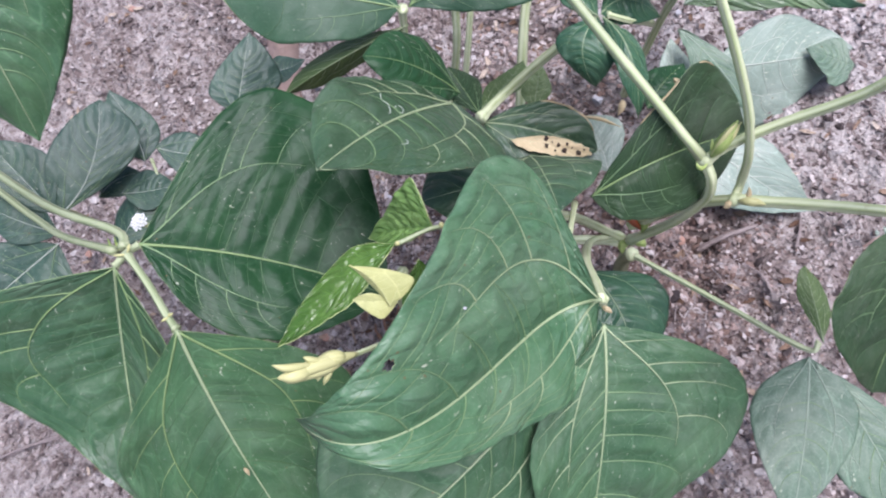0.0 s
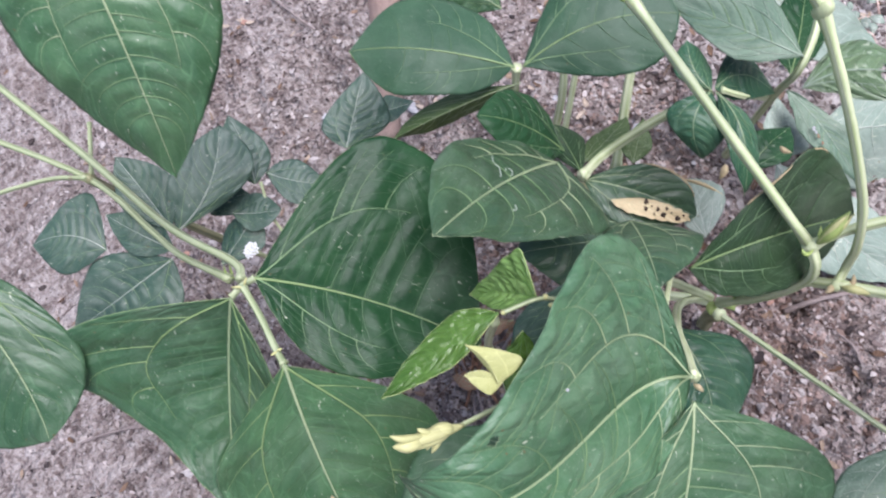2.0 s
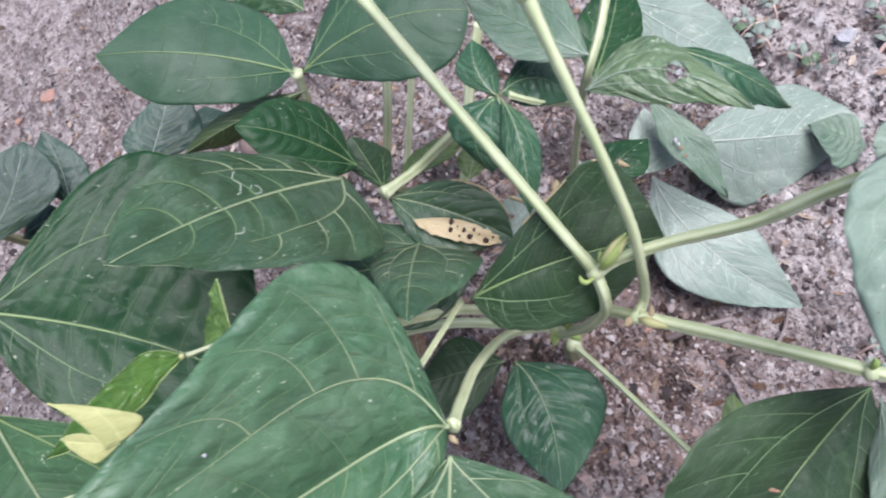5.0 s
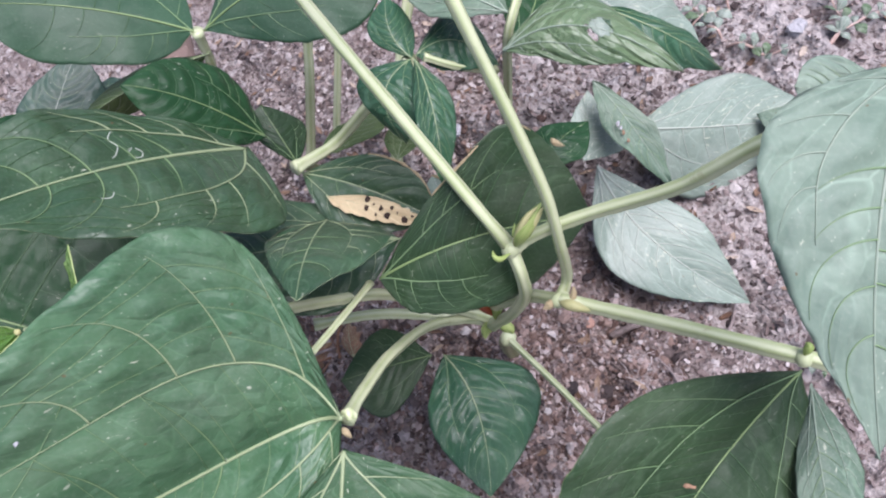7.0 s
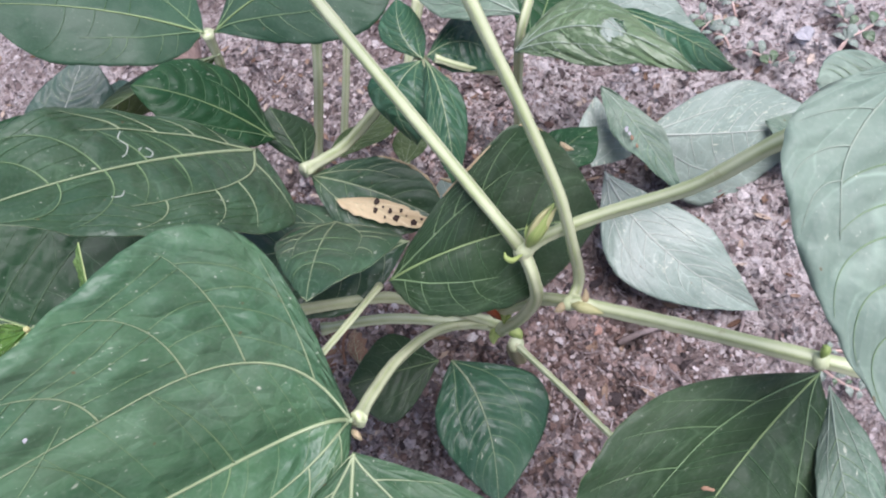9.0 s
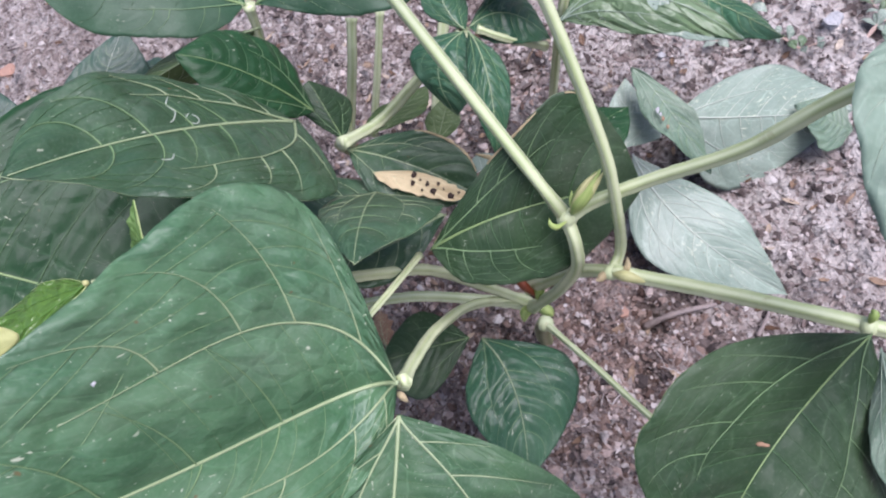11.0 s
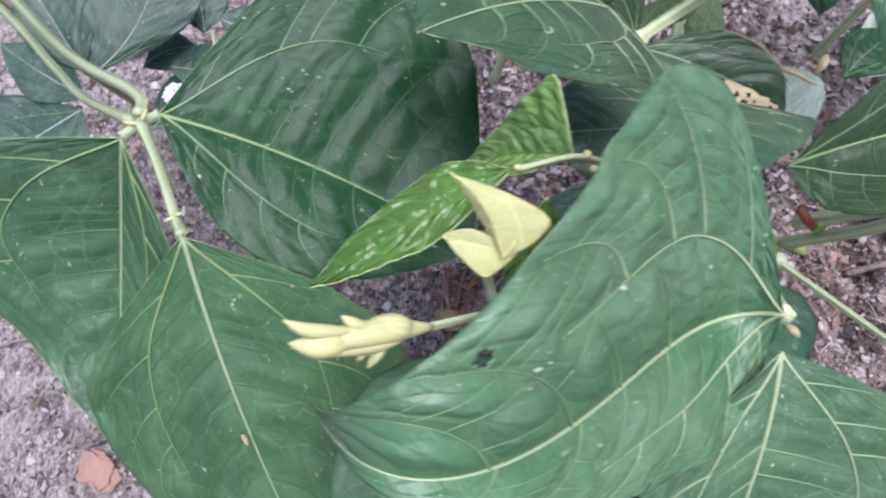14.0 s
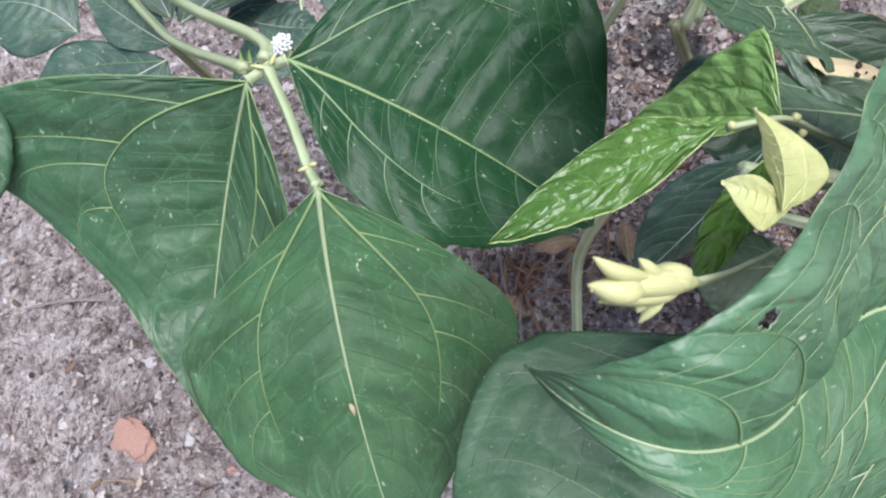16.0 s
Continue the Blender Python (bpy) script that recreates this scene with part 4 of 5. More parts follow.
leaf(back_plant, leaf_dark, (0.1718, 0.1566, 0.2255), (0.1942, 0.1740, 0.2223), (0.2188, 0.1974, 0.2220), (0.1836, 0.1838, 0.2274), (0.2061, 0.1673, 0.2130), uL=0.5, uR=0.5)
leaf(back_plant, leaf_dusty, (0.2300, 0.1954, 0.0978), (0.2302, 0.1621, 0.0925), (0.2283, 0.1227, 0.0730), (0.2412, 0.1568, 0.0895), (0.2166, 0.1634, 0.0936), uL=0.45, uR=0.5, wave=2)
leaf(back_plant, leaf_dark, (0.1667, 0.1610, 0.1162), (0.1848, 0.1661, 0.1182), (0.2086, 0.1702, 0.1083), (0.1815, 0.1788, 0.1190), (0.1927, 0.1529, 0.1114), uL=0.5, uR=0.5)
leaf(centre_plant, leaf_pale, (0.1030, 0.1290, 0.1730), (0.1110, 0.1440, 0.1735), (0.1172, 0.1625, 0.1720), (0.1010, 0.1475, 0.1740), (0.1275, 0.1440, 0.1715), uL=0.5, uR=0.5, aL=2.4, bL=2.6, aR=2.4, bR=2.2, lobes=0.002, holes=[(0.1120, 0.1520, 0.1735, 0.0017)], detail=1.2)
leaf(back_plant, leaf_olive, (0.0778, 0.2059, 0.1772), (0.0985, 0.2115, 0.1694), (0.1209, 0.2195, 0.1625), (0.1097, 0.2069, 0.1626), (0.0929, 0.2182, 0.1718), uL=0.5, uR=0.5)
leaf(back_plant, leaf_olive, (0.1094, 0.2002, 0.1438), (0.1191, 0.2080, 0.1472), (0.1308, 0.2169, 0.1511), (0.1248, 0.2012, 0.1447), (0.1107, 0.2129, 0.1488), uL=0.5, uR=0.5)
leaf(back_plant, leaf_weed, (-0.0010, 0.3121, 0.1963), (0.0086, 0.3058, 0.1929), (0.0226, 0.3024, 0.1908), (0.0115, 0.3166, 0.1926), (0.0042, 0.2970, 0.1942), uL=0.5, uR=0.5)
leaf(back_plant, leaf_dusty, (0.3450, 0.1158, 0.0001), (0.3361, 0.1249, 0.0090), (0.3197, 0.1450, 0.0244), (0.3183, 0.1141, 0.0069), (0.3510, 0.1381, 0.0088), uL=0.5, uR=0.5, quilt=2.5, wave=2)

# stalks
stalk(centre_plant, "petiole", [(0.1188, 0.0855, 0.2296), (0.1065, 0.1908, 0.3159)], 0.0021, 0.0020)
stalk(centre_plant, "petiole", [(0.1238, 0.0685, 0.2045), (0.1303, 0.0718, 0.2119), (0.1318, 0.0742, 0.2336), (0.1349, 0.0826, 0.2570), (0.1366, 0.0965, 0.2833), (0.1380, 0.1133, 0.3100), (0.1405, 0.1310, 0.3310)], 0.0020, 0.0018)
stalk(centre_plant, "petiole", [(0.1188, 0.0855, 0.2296), (0.1293, 0.0824, 0.2347), (0.1449, 0.0730, 0.2449), (0.1641, 0.0567, 0.2641), (0.1787, 0.0463, 0.2849), (0.1902, 0.0372, 0.2974)], 0.0022, 0.0022)
stalk(centre_plant, "stem", [(0.1188, 0.0855, 0.2296), (0.1167, 0.0785, 0.2224), (0.1143, 0.0777, 0.2041), (0.1074, 0.0863, 0.1691), (0.0996, 0.1061, 0.1118)], 0.0022, 0.0026)
stalk(centre_plant, "stem", [(0.1019, 0.1088, 0.1299), (0.1165, 0.0851, 0.1799), (0.1233, 0.0675, 0.2072), (0.1297, 0.0593, 0.2087), (0.1461, 0.0352, 0.2173), (0.1693, 0.0035, 0.2211), (0.1846, -0.0164, 0.2206)], 0.0026, 0.0025)
stalk(centre_plant, "petiole", [(0.1015, 0.1058, 0.0779), (0.1068, 0.0683, 0.0970), (0.1104, 0.0359, 0.1155), (0.1160, -0.0024, 0.1339), (0.1221, -0.0042, 0.1388)], 0.0017, 0.0014)
stalk(centre_plant, "petiole", [(0.0420, 0.0690, 0.2358), (0.0478, 0.0792, 0.2200), (0.0582, 0.0978, 0.1848), (0.0754, 0.1138, 0.1429), (0.0970, 0.1160, 0.1021)], 0.0022, 0.0024)
stalk(centre_plant, "stem", [(0.0182, 0.1320, 0.2287), (0.0367, 0.1269, 0.2155), (0.0523, 0.1258, 0.1985), (0.0690, 0.1227, 0.1807), (0.0863, 0.1190, 0.1346), (0.0991, 0.1146, 0.0992)], 0.0022, 0.0026)
stalk(centre_plant, "stem", [(0.0221, 0.1617, 0.1207), (0.0514, 0.1502, 0.1101), (0.0777, 0.1336, 0.0970), (0.1009, 0.1167, 0.0836)], 0.0026, 0.0030)
stalk(centre_plant, "petiole", [(0.0421, 0.0898, 0.2463), (0.0530, 0.1009, 0.2309), (0.0693, 0.1164, 0.2110)], 0.0012, 0.0013)
stalk(centre_plant, "petiole", [(0.0685, 0.1878, 0.2038), (0.0888, 0.1962, 0.1907), (0.1111, 0.1852, 0.2125), (0.1326, 0.1687, 0.2406)], 0.0026, 0.0024)
stalk(back_plant, "petiole", [(0.0708, 0.2381, 0.2501), (0.0640, 0.2398, 0.2254), (0.0440, 0.2468, 0.1737), (0.0246, 0.2553, 0.1227)], 0.0020, 0.0022)
stalk(back_plant, "petiole", [(0.1083, 0.2608, 0.1898), (0.0946, 0.2488, 0.1731), (0.0702, 0.2385, 0.1353)], 0.0024, 0.0025)
stalk(back_plant, "petiole", [(0.1251, 0.2714, 0.1722), (0.1100, 0.2623, 0.1514), (0.0843, 0.2479, 0.1172)], 0.0020, 0.0021)
stalk(back_plant, "petiole", [(0.1657, 0.2585, 0.1757), (0.1450, 0.2473, 0.1541), (0.1065, 0.2162, 0.1120)], 0.0030, 0.0032)
stalk(back_plant, "petiole", [(0.1883, 0.1638, 0.2621), (0.1760, 0.1540, 0.2553), (0.1655, 0.1492, 0.2444), (0.1647, 0.1570, 0.2148), (0.1608, 0.1757, 0.1237)], 0.0017, 0.0019)
stalk(centre_plant, "petiole", [(0.1368, 0.1652, 0.2420), (0.1455, 0.1596, 0.2334), (0.1602, 0.1591, 0.2160)], 0.0014, 0.0016)
stalk(left_plant, "petiole", [(-0.0989, 0.2190, 0.2736), (-0.1004, 0.2336, 0.2685), (-0.1287, 0.2882, 0.2520), (-0.1587, 0.3741, 0.2451), (-0.1997, 0.4918, 0.2543), (-0.2243, 0.5651, 0.2688)], 0.0020, 0.0023, stalk_dull)
stalk(left_plant, "petiole", [(-0.1096, 0.2333, 0.2577), (-0.1379, 0.2821, 0.2328), (-0.1510, 0.3160, 0.2244), (-0.1681, 0.3691, 0.2343), (-0.2135, 0.4368, 0.2562), (-0.2550, 0.4941, 0.2694)], 0.0019, 0.0019, stalk_dull)
stalk(left_plant, "petiole", [(-0.1679, 0.3685, 0.2373), (-0.1921, 0.3865, 0.2384), (-0.2384, 0.4047, 0.2419), (-0.2989, 0.4207, 0.2473)], 0.0015, 0.0015, stalk_dull)
stalk(left_plant, "petiole", [(-0.1516, 0.4047, 0.2373), (-0.1667, 0.3729, 0.2327)], 0.0013, 0.0013, stalk_dull)
stalk(left_plant, "petiolule", [(-0.0928, 0.2151, 0.2737), (-0.0994, 0.2155, 0.2744), (-0.1063, 0.2126, 0.2765)], 0.0017, 0.0017, stalk_dull)
stalk(left_plant, "petiolule", [(-0.0992, 0.2148, 0.2752), (-0.0987, 0.1956, 0.2751), (-0.0993, 0.1770, 0.2753), (-0.0985, 0.1684, 0.2769)], 0.0016, 0.0017, stalk_dull)
stalk(centre_plant, "petiole", [(0.0239, 0.1109, 0.2773), (0.0150, 0.1150, 0.2875), (0.0074, 0.1188, 0.2950), (-0.0062, 0.1203, 0.3020)], 0.0011, 0.0008, stalk_dull)


# ---- small parts of the plants ----
def nub(parent, name, place, size, material, stretch=(1, 1, 1), turn=0.0, label=""):
    """A small uneven knob."""
    bm = bmesh.new()
    bmesh.ops.create_icosphere(bm, subdivisions=2, radius=1.0)
    for v in bm.verts:
        v.co *= 1 + 0.18 * noise.noise(v.co * 2.3 + Vector(place) * 60)
        v.co = Vector(v.co[i] * size * stretch[i] for i in range(3))
        v.co.rotate(Euler((0.3, 0.2, turn)))
        v.co += Vector(place)
    me = bpy.data.meshes.new(name)
    bm.to_mesh(me)
    bm.free()
    me.materials.append(material)
    me.polygons.foreach_set("use_smooth", [True] * len(me.polygons))
    return part(name, me, parent, label)


def fleck(parent, name, place, normal, size, material, seed=0, label=""):
    """A thin ragged patch lying on a leaf."""
    rng = random.Random(seed)
    n = Vector(normal).normalized()
    a = n.orthogonal().normalized()
    b = n.cross(a)
    ring = [Vector(place) + (a * math.cos(t) * size[0] + b * math.sin(t) * size[1]) * rng.uniform(0.65, 1.2) for t in np.linspace(0, 2 * math.pi, 13)[:-1]]
    verts = ring + [p + n * 0.0002 for p in ring] + [Vector(place) + n * 0.0005]
    k = len(ring)
    faces = [(i, (i + 1) % k, k + (i + 1) % k, k + i) for i in range(k)] + [(k + i, k + (i + 1) % k, 2 * k) for i in range(k)]
    return part(name, mesh_of(name, verts, faces, material, [(p.x, p.y) for p in verts]), parent, label)


def spindle(parent, name, points, r, material, label="", blunt=0.25):
    """A bud, stipule or stub: a tube that swells and closes to a point."""
    path = smooth_path(points, 7)
    n = len(path) - 1
    radii = [r * max(0.06, (blunt + (1 - blunt) * math.sin(math.pi * min(1, i / n * 1.25))) if i / n < 0.4 else r and max(0.06, math.cos(math.pi / 2 * (i / n - 0.4) / 0.6) ** 0.8)) for i in range(n + 1)]
    v, f, uv = tube_data(path, radii, 10, 0.05)
    return part(name, mesh_of(name, v, f, material, uv), parent, label)


# joints of the middle plant
nub(centre_plant, "joint", (0.1188, 0.0855, 0.2296), 0.0035, stalk_green, (1.1, 1, 1.2))
nub(centre_plant, "joint", (0.1233, 0.0675, 0.2072), 0.0031, stalk_green, (1.3, 1, 1))
nub(centre_plant, "joint", (0.1015, 0.1058, 0.0779), 0.0040, stalk_green, (1.2, 1.2, 1))
nub(centre_plant, "joint", (0.1065, 0.1908, 0.3159), 0.0024, stalk_green)
nub(centre_plant, "joint", (0.1405, 0.1310, 0.3310), 0.0032, stalk_green, (1, 1, 1.5))
nub(centre_plant, "joint", (0.1689, 0.0031, 0.2221), 0.0030, stalk_green)
spindle(centre_plant, "bud", [(0.1203, 0.0841, 0.2342), (0.1240, 0.0835, 0.2407), (0.1289, 0.0838, 0.2454), (0.1337, 0.0849, 0.2483)], 0.0029, leaf_bud, "pale yellow-green folded bud")
spindle(centre_plant, "bract", [(0.1209, 0.0834, 0.2350), (0.1253, 0.0823, 0.2413), (0.1292, 0.0823, 0.2458), (0.1340, 0.0834, 0.2487)], 0.0014, bud_cream)
spindle(centre_plant, "bract", [(0.1198, 0.0841, 0.2364), (0.1235, 0.0839, 0.2431), (0.1276, 0.0841, 0.2477), (0.1318, 0.0839, 0.2500)], 0.0012, bud_cream)
spindle(centre_plant, "stipule", [(0.1171, 0.0830, 0.2336), (0.1132, 0.0826, 0.2355), (0.1119, 0.0839, 0.2372), (0.1126, 0.0857, 0.2381)], 0.0010, leaf_bud)
spindle(centre_plant, "stipule", [(0.1210, 0.0847, 0.2356), (0.1221, 0.0861, 0.2386), (0.1238, 0.0880, 0.2407)], 0.0009, leaf_bud)
spindle(centre_plant, "stipule", [(0.1247, 0.0650, 0.2092), (0.1276, 0.0646, 0.2113), (0.1295, 0.0669, 0.2136)], 0.0013, leaf_dry)
spindle(centre_plant, "sheath", [(0.1224, 0.0657, 0.2107), (0.1251, 0.0608, 0.2139), (0.1289, 0.0562, 0.2117)], 0.0020, bud_cream, "dry cream sheath round the joint")
spindle(centre_plant, "sheath", [(0.1208, 0.0689, 0.2089), (0.1187, 0.0679, 0.2083), (0.1163, 0.0681, 0.2083)], 0.0016, leaf_dry)
spindle(centre_plant, "stub", [(0.0989, 0.1105, 0.1474), (0.0998, 0.1055, 0.1450), (0.1021, 0.1002, 0.1368)], 0.0021, rust_red, "rusty red broken stub", 0.9)
spindle(centre_plant, "stipule", [(0.1012, 0.0999, 0.1367), (0.1062, 0.1022, 0.1435), (0.1119, 0.1050, 0.1473)], 0.0026, leaf_bud)
spindle(centre_plant, "stipule", [(0.0996, 0.1077, 0.1070), (0.0946, 0.1078, 0.1069), (0.0913, 0.1045, 0.1052)], 0.0030, leaf_bud)
spindle(centre_plant, "stipule", [(0.1008, 0.1069, 0.1067), (0.1045, 0.1026, 0.1046), (0.1050, 0.0987, 0.1027)], 0.0030, leaf_bud)
spindle(centre_plant, "stipule", [(0.0396, 0.0662, 0.2390), (0.0404, 0.0638, 0.2401), (0.0408, 0.0615, 0.2390)], 0.0012, leaf_dry)
spindle(centre_plant, "stipule", [(0.1688, 0.0035, 0.2245), (0.1707, 0.0045, 0.2273), (0.1708, 0.0060, 0.2280)], 0.0014, leaf_bud)
# tops of the two tall petioles
stalk(centre_plant, "petiolule", [(0.1065, 0.1908, 0.3159), (0.1073, 0.1925, 0.3189), (0.1127, 0.1965, 0.3240), (0.1195, 0.2037, 0.3327)], 0.0019, 0.0015)
spindle(centre_plant, "stipel", [(0.1032, 0.1892, 0.3164), (0.1034, 0.1937, 0.3197), (0.1061, 0.1998, 0.3237)], 0.0016, leaf_bud)
spindle(centre_plant, "stipel", [(0.1055, 0.1888, 0.3161), (0.1087, 0.1880, 0.3167), (0.1106, 0.1897, 0.3186)], 0.0010, leaf_bud)
stalk(centre_plant, "petiolule", [(0.1405, 0.1310, 0.3310), (0.1391, 0.1375, 0.3388), (0.1399, 0.1446, 0.3477)], 0.0022, 0.0016)
stalk(centre_plant, "petiolule", [(0.1405, 0.1310, 0.3310), (0.1456, 0.1344, 0.3358), (0.1501, 0.1392, 0.3435)], 0.0014, 0.0012)
# stipels of the left leaf
for a, b in (((-0.0986, 0.1754, 0.2768), (-0.1018, 0.1752, 0.2780)), ((-0.0984, 0.1758, 0.2769), (-0.0958, 0.1749, 0.2775)), ((-0.0991, 0.2133, 0.2768), (-0.1031, 0.2155, 0.2790)), ((-0.0979, 0.2134, 0.2768), (-0.0944, 0.2154, 0.2784))):
    spindle(left_plant, "stipel", [a, [0.5 * (i + j) for i, j in zip(a, b)], b], 0.0007, bud_cream)
spindle(left_plant, "stipule", [(-0.1108, 0.2328, 0.2573), (-0.1106, 0.2385, 0.2563), (-0.1101, 0.2444, 0.2554)], 0.0007, leaf_bud)
spindle(left_plant, "stipule", [(-0.1081, 0.2326, 0.2571), (-0.1077, 0.2382, 0.2560), (-0.1073, 0.2431, 0.2547)], 0.0007, leaf_bud)

# dead patch on the spotted leaflet
PATCH = (Vector((0.0728, 0.1698, 0.1985)), Vector((0.0990, 0.1378, 0.1865)))
patch_side, patch_up = Vector((0.77, 0.63, 0.0)), Vector((0.22, -0.18, 1.0)).normalized()


def on_patch(f, w, lift=0.0):
    return PATCH[0].lerp(PATCH[1], f) + patch_side * w + patch_up * (0.010 * f * (1 - f) + lift)


leaf(centre_plant, leaf_dry, on_patch(0, 0), on_patch(0.5, 0), on_patch(1, 0), on_patch(0.45, 0.0048), on_patch(0.4, -0.0052), uL=0.2, uR=0.35, aL=4, aR=3, bL=2.5, bR=3, veins=1, nervy=0.2, quilt=0.2, name="dead_patch", label="dry straw-yellow dead patch with dark spots", lobes=0.0042, wave=0.8, detail=1.2)
for i, (f, w, q) in enumerate(((0.42, 0.0026, 0.0016), (0.44, -0.0012, 0.0014), (0.58, 0.0004, 0.0012), (0.66, -0.0020, 0.0018), (0.68, 0.0022, 0.0011), (0.84, -0.0012, 0.0016), (0.55, -0.0030, 0.0007), (0.50, 0.0012, 0.0007), (0.90, 0.0016, 0.0010), (0.75, 0.0006, 0.0006))):
    fleck(centre_plant, "dark_spot", on_patch(f, w, 0.0009), patch_up, (q, q * 0.8), spot_brown, i)
# pale droppings and feeding marks
fleck(centre_plant, "pale_mark", [a + b for a, b in zip((-0.0038, 0.0806, 0.3188), (0.0003, -0.0006, 0.0026))], (0.1, 0.1, 1), (0.0007, 0.0006), stone_grey, 3)
fleck(centre_plant, "brown_mark", [a + b for a, b in zip((0.1137, -0.0066, 0.2593), (0, 0, 0.0012))], (0, 0, 1), (0.0006, 0.0016), leaf_brown, 5)
spindle(left_plant, "brown_mark", [(-0.1266, 0.1213, 0.2259), (-0.1264, 0.1193, 0.2251), (-0.1268, 0.1171, 0.2243)], 0.0009, leaf_dry)

# torn dry edges beside the dark leaflet
for a, b, c, w in (((0.1431, 0.1593, 0.1608), (0.1400, 0.1568, 0.1597), (0.1358, 0.1554, 0.1568), 0.0022), ((0.1267, 0.1574, 0.1492), (0.1184, 0.1585, 0.1500), (0.1078, 0.1621, 0.1498), 0.0020), ((0.1165, 0.1630, 0.1725), (0.1222, 0.1540, 0.1725), (0.1262, 0.1430, 0.1722), 0.0011), ((0.1743, 0.1506, 0.1555), (0.1748, 0.1477, 0.1540), (0.1776, 0.1445, 0.1524), 0.0016)):
    spindle(back_plant, "dry_edge", [a, b, c], w, leaf_dry, "torn dry brown leaf edge")
# eaten whitish strip on the grey leaflet
for i, (p, q) in enumerate((((0.2231, 0.1632, 0.0977), 0.0024), ((0.2229, 0.1581, 0.0952), 0.0022), ((0.2230, 0.1607, 0.0964), 0.0018), ((0.2223, 0.1532, 0.0928), 0.0018))):
    fleck(back_plant, "scar", p, (0.2, -0.5, 1), (q * 0.7, q * 0.5), leaf_brown if i % 2 else stone_grey, 20 + i)
# pale new shoot
for a, b, c, r in (((-0.0364, 0.0880, 0.3334), (-0.0453, 0.0885, 0.3471), (-0.0538, 0.0894, 0.3545), 0.0023), ((-0.0453, 0.0887, 0.3493), (-0.0498, 0.0900, 0.3555), (-0.0519, 0.0922, 0.3587), 0.0012), ((-0.0465, 0.0879, 0.3480), (-0.0504, 0.0882, 0.3527), (-0.0538, 0.0902, 0.3548), 0.0020), ((-0.0428, 0.0880, 0.3445), (-0.0448, 0.0897, 0.3497), (-0.0457, 0.0912, 0.3514), 0.0010),
                   ((-0.0389, 0.0880, 0.3378), (-0.0412, 0.0887, 0.3426), (-0.0453, 0.0900, 0.3466), 0.0023), ((-0.0431, 0.0870, 0.3420), (-0.0457, 0.0862, 0.3408), (-0.0484, 0.0853, 0.3396), 0.0011), ((-0.0455, 0.0878, 0.3436), (-0.0473, 0.0869, 0.3433), (-0.0483, 0.0861, 0.3431), 0.0010), ((-0.0406, 0.0874, 0.3377), (-0.0456, 0.0876, 0.3446), (-0.0533, 0.0882, 0.3518), 0.0019)):
    spindle(centre_plant, "shoot_leaf", [a, b, c], r, bud_cream, "cream-yellow furled young shoot")
stalk(centre_plant, "shoot_stalk", [(0.0080, 0.1020, 0.2450), (-0.0200, 0.0933, 0.2967), (-0.0319, 0.0900, 0.3209), (-0.0396, 0.0881, 0.3369)], 0.0008, 0.0008)
nub(centre_plant, "stipel", (0.0102, 0.1181, 0.2941), 0.0011, bud_cream)
nub(centre_plant, "stipel", (0.0099, 0.1146, 0.2927), 0.0010, bud_cream)
nub(centre_plant, "stipel", (-0.0064, 0.1196, 0.3044), 0.0009, bud_cream)

# stem under the shoot
stalk(centre_plant, "stem", [(-0.0149, 0.1506, 0.2059), (-0.0264, 0.1516, 0.1747), (-0.0313, 0.1550, 0.1225), (-0.0430, 0.1372, 0.0624)], 0.0022, 0.0026)

# main stems down into the soil
stalk(centre_plant, "stem", [(0.1015, 0.1058, 0.0779), (0.100, 0.112, 0.05), (0.098, 0.115, -0.01)], 0.0042, 0.0052, stalk_brown, swell=False)
stalk(left_plant, "stem", [(-0.1679, 0.3685, 0.2373), (-0.19, 0.42, 0.12), (-0.20, 0.46, -0.03)], 0.0030, 0.0042, stalk_brown, swell=False)
stalk(back_plant, "stem", [(0.0650, 0.2395, 0.14), (0.09, 0.245, 0.06), (0.12, 0.25, -0.01)], 0.0028, 0.0042, stalk_brown, swell=False)

# flowering weed
weed_plant = plant_at("weed", -0.10, 0.30, "small dark weed with a white flower head")
stalk(weed_plant, "stem", [(-0.0985, 0.2523, 0.2375), (-0.1, 0.27, 0.15), (-0.10, 0.30, -0.02)], 0.0012, 0.0016)
stalk(weed_plant, "stem", [(-0.0990, 0.2800, 0.13), (-0.098, 0.31, 0.165), (-0.09, 0.333, 0.178)], 0.0010, 0.0009)
rng = random.Random(4)
for i in range(34):
    a, r = i * 2.4, 0.0046 * math.sqrt(i / 34)
    f0 = (-0.0985, 0.2523, 0.2375)
    nub(weed_plant, "floret", (f0[0] + r * math.cos(a), f0[1] + r * math.sin(a), f0[2] + 0.003 - r * r * 60), 0.0007, flower_white)


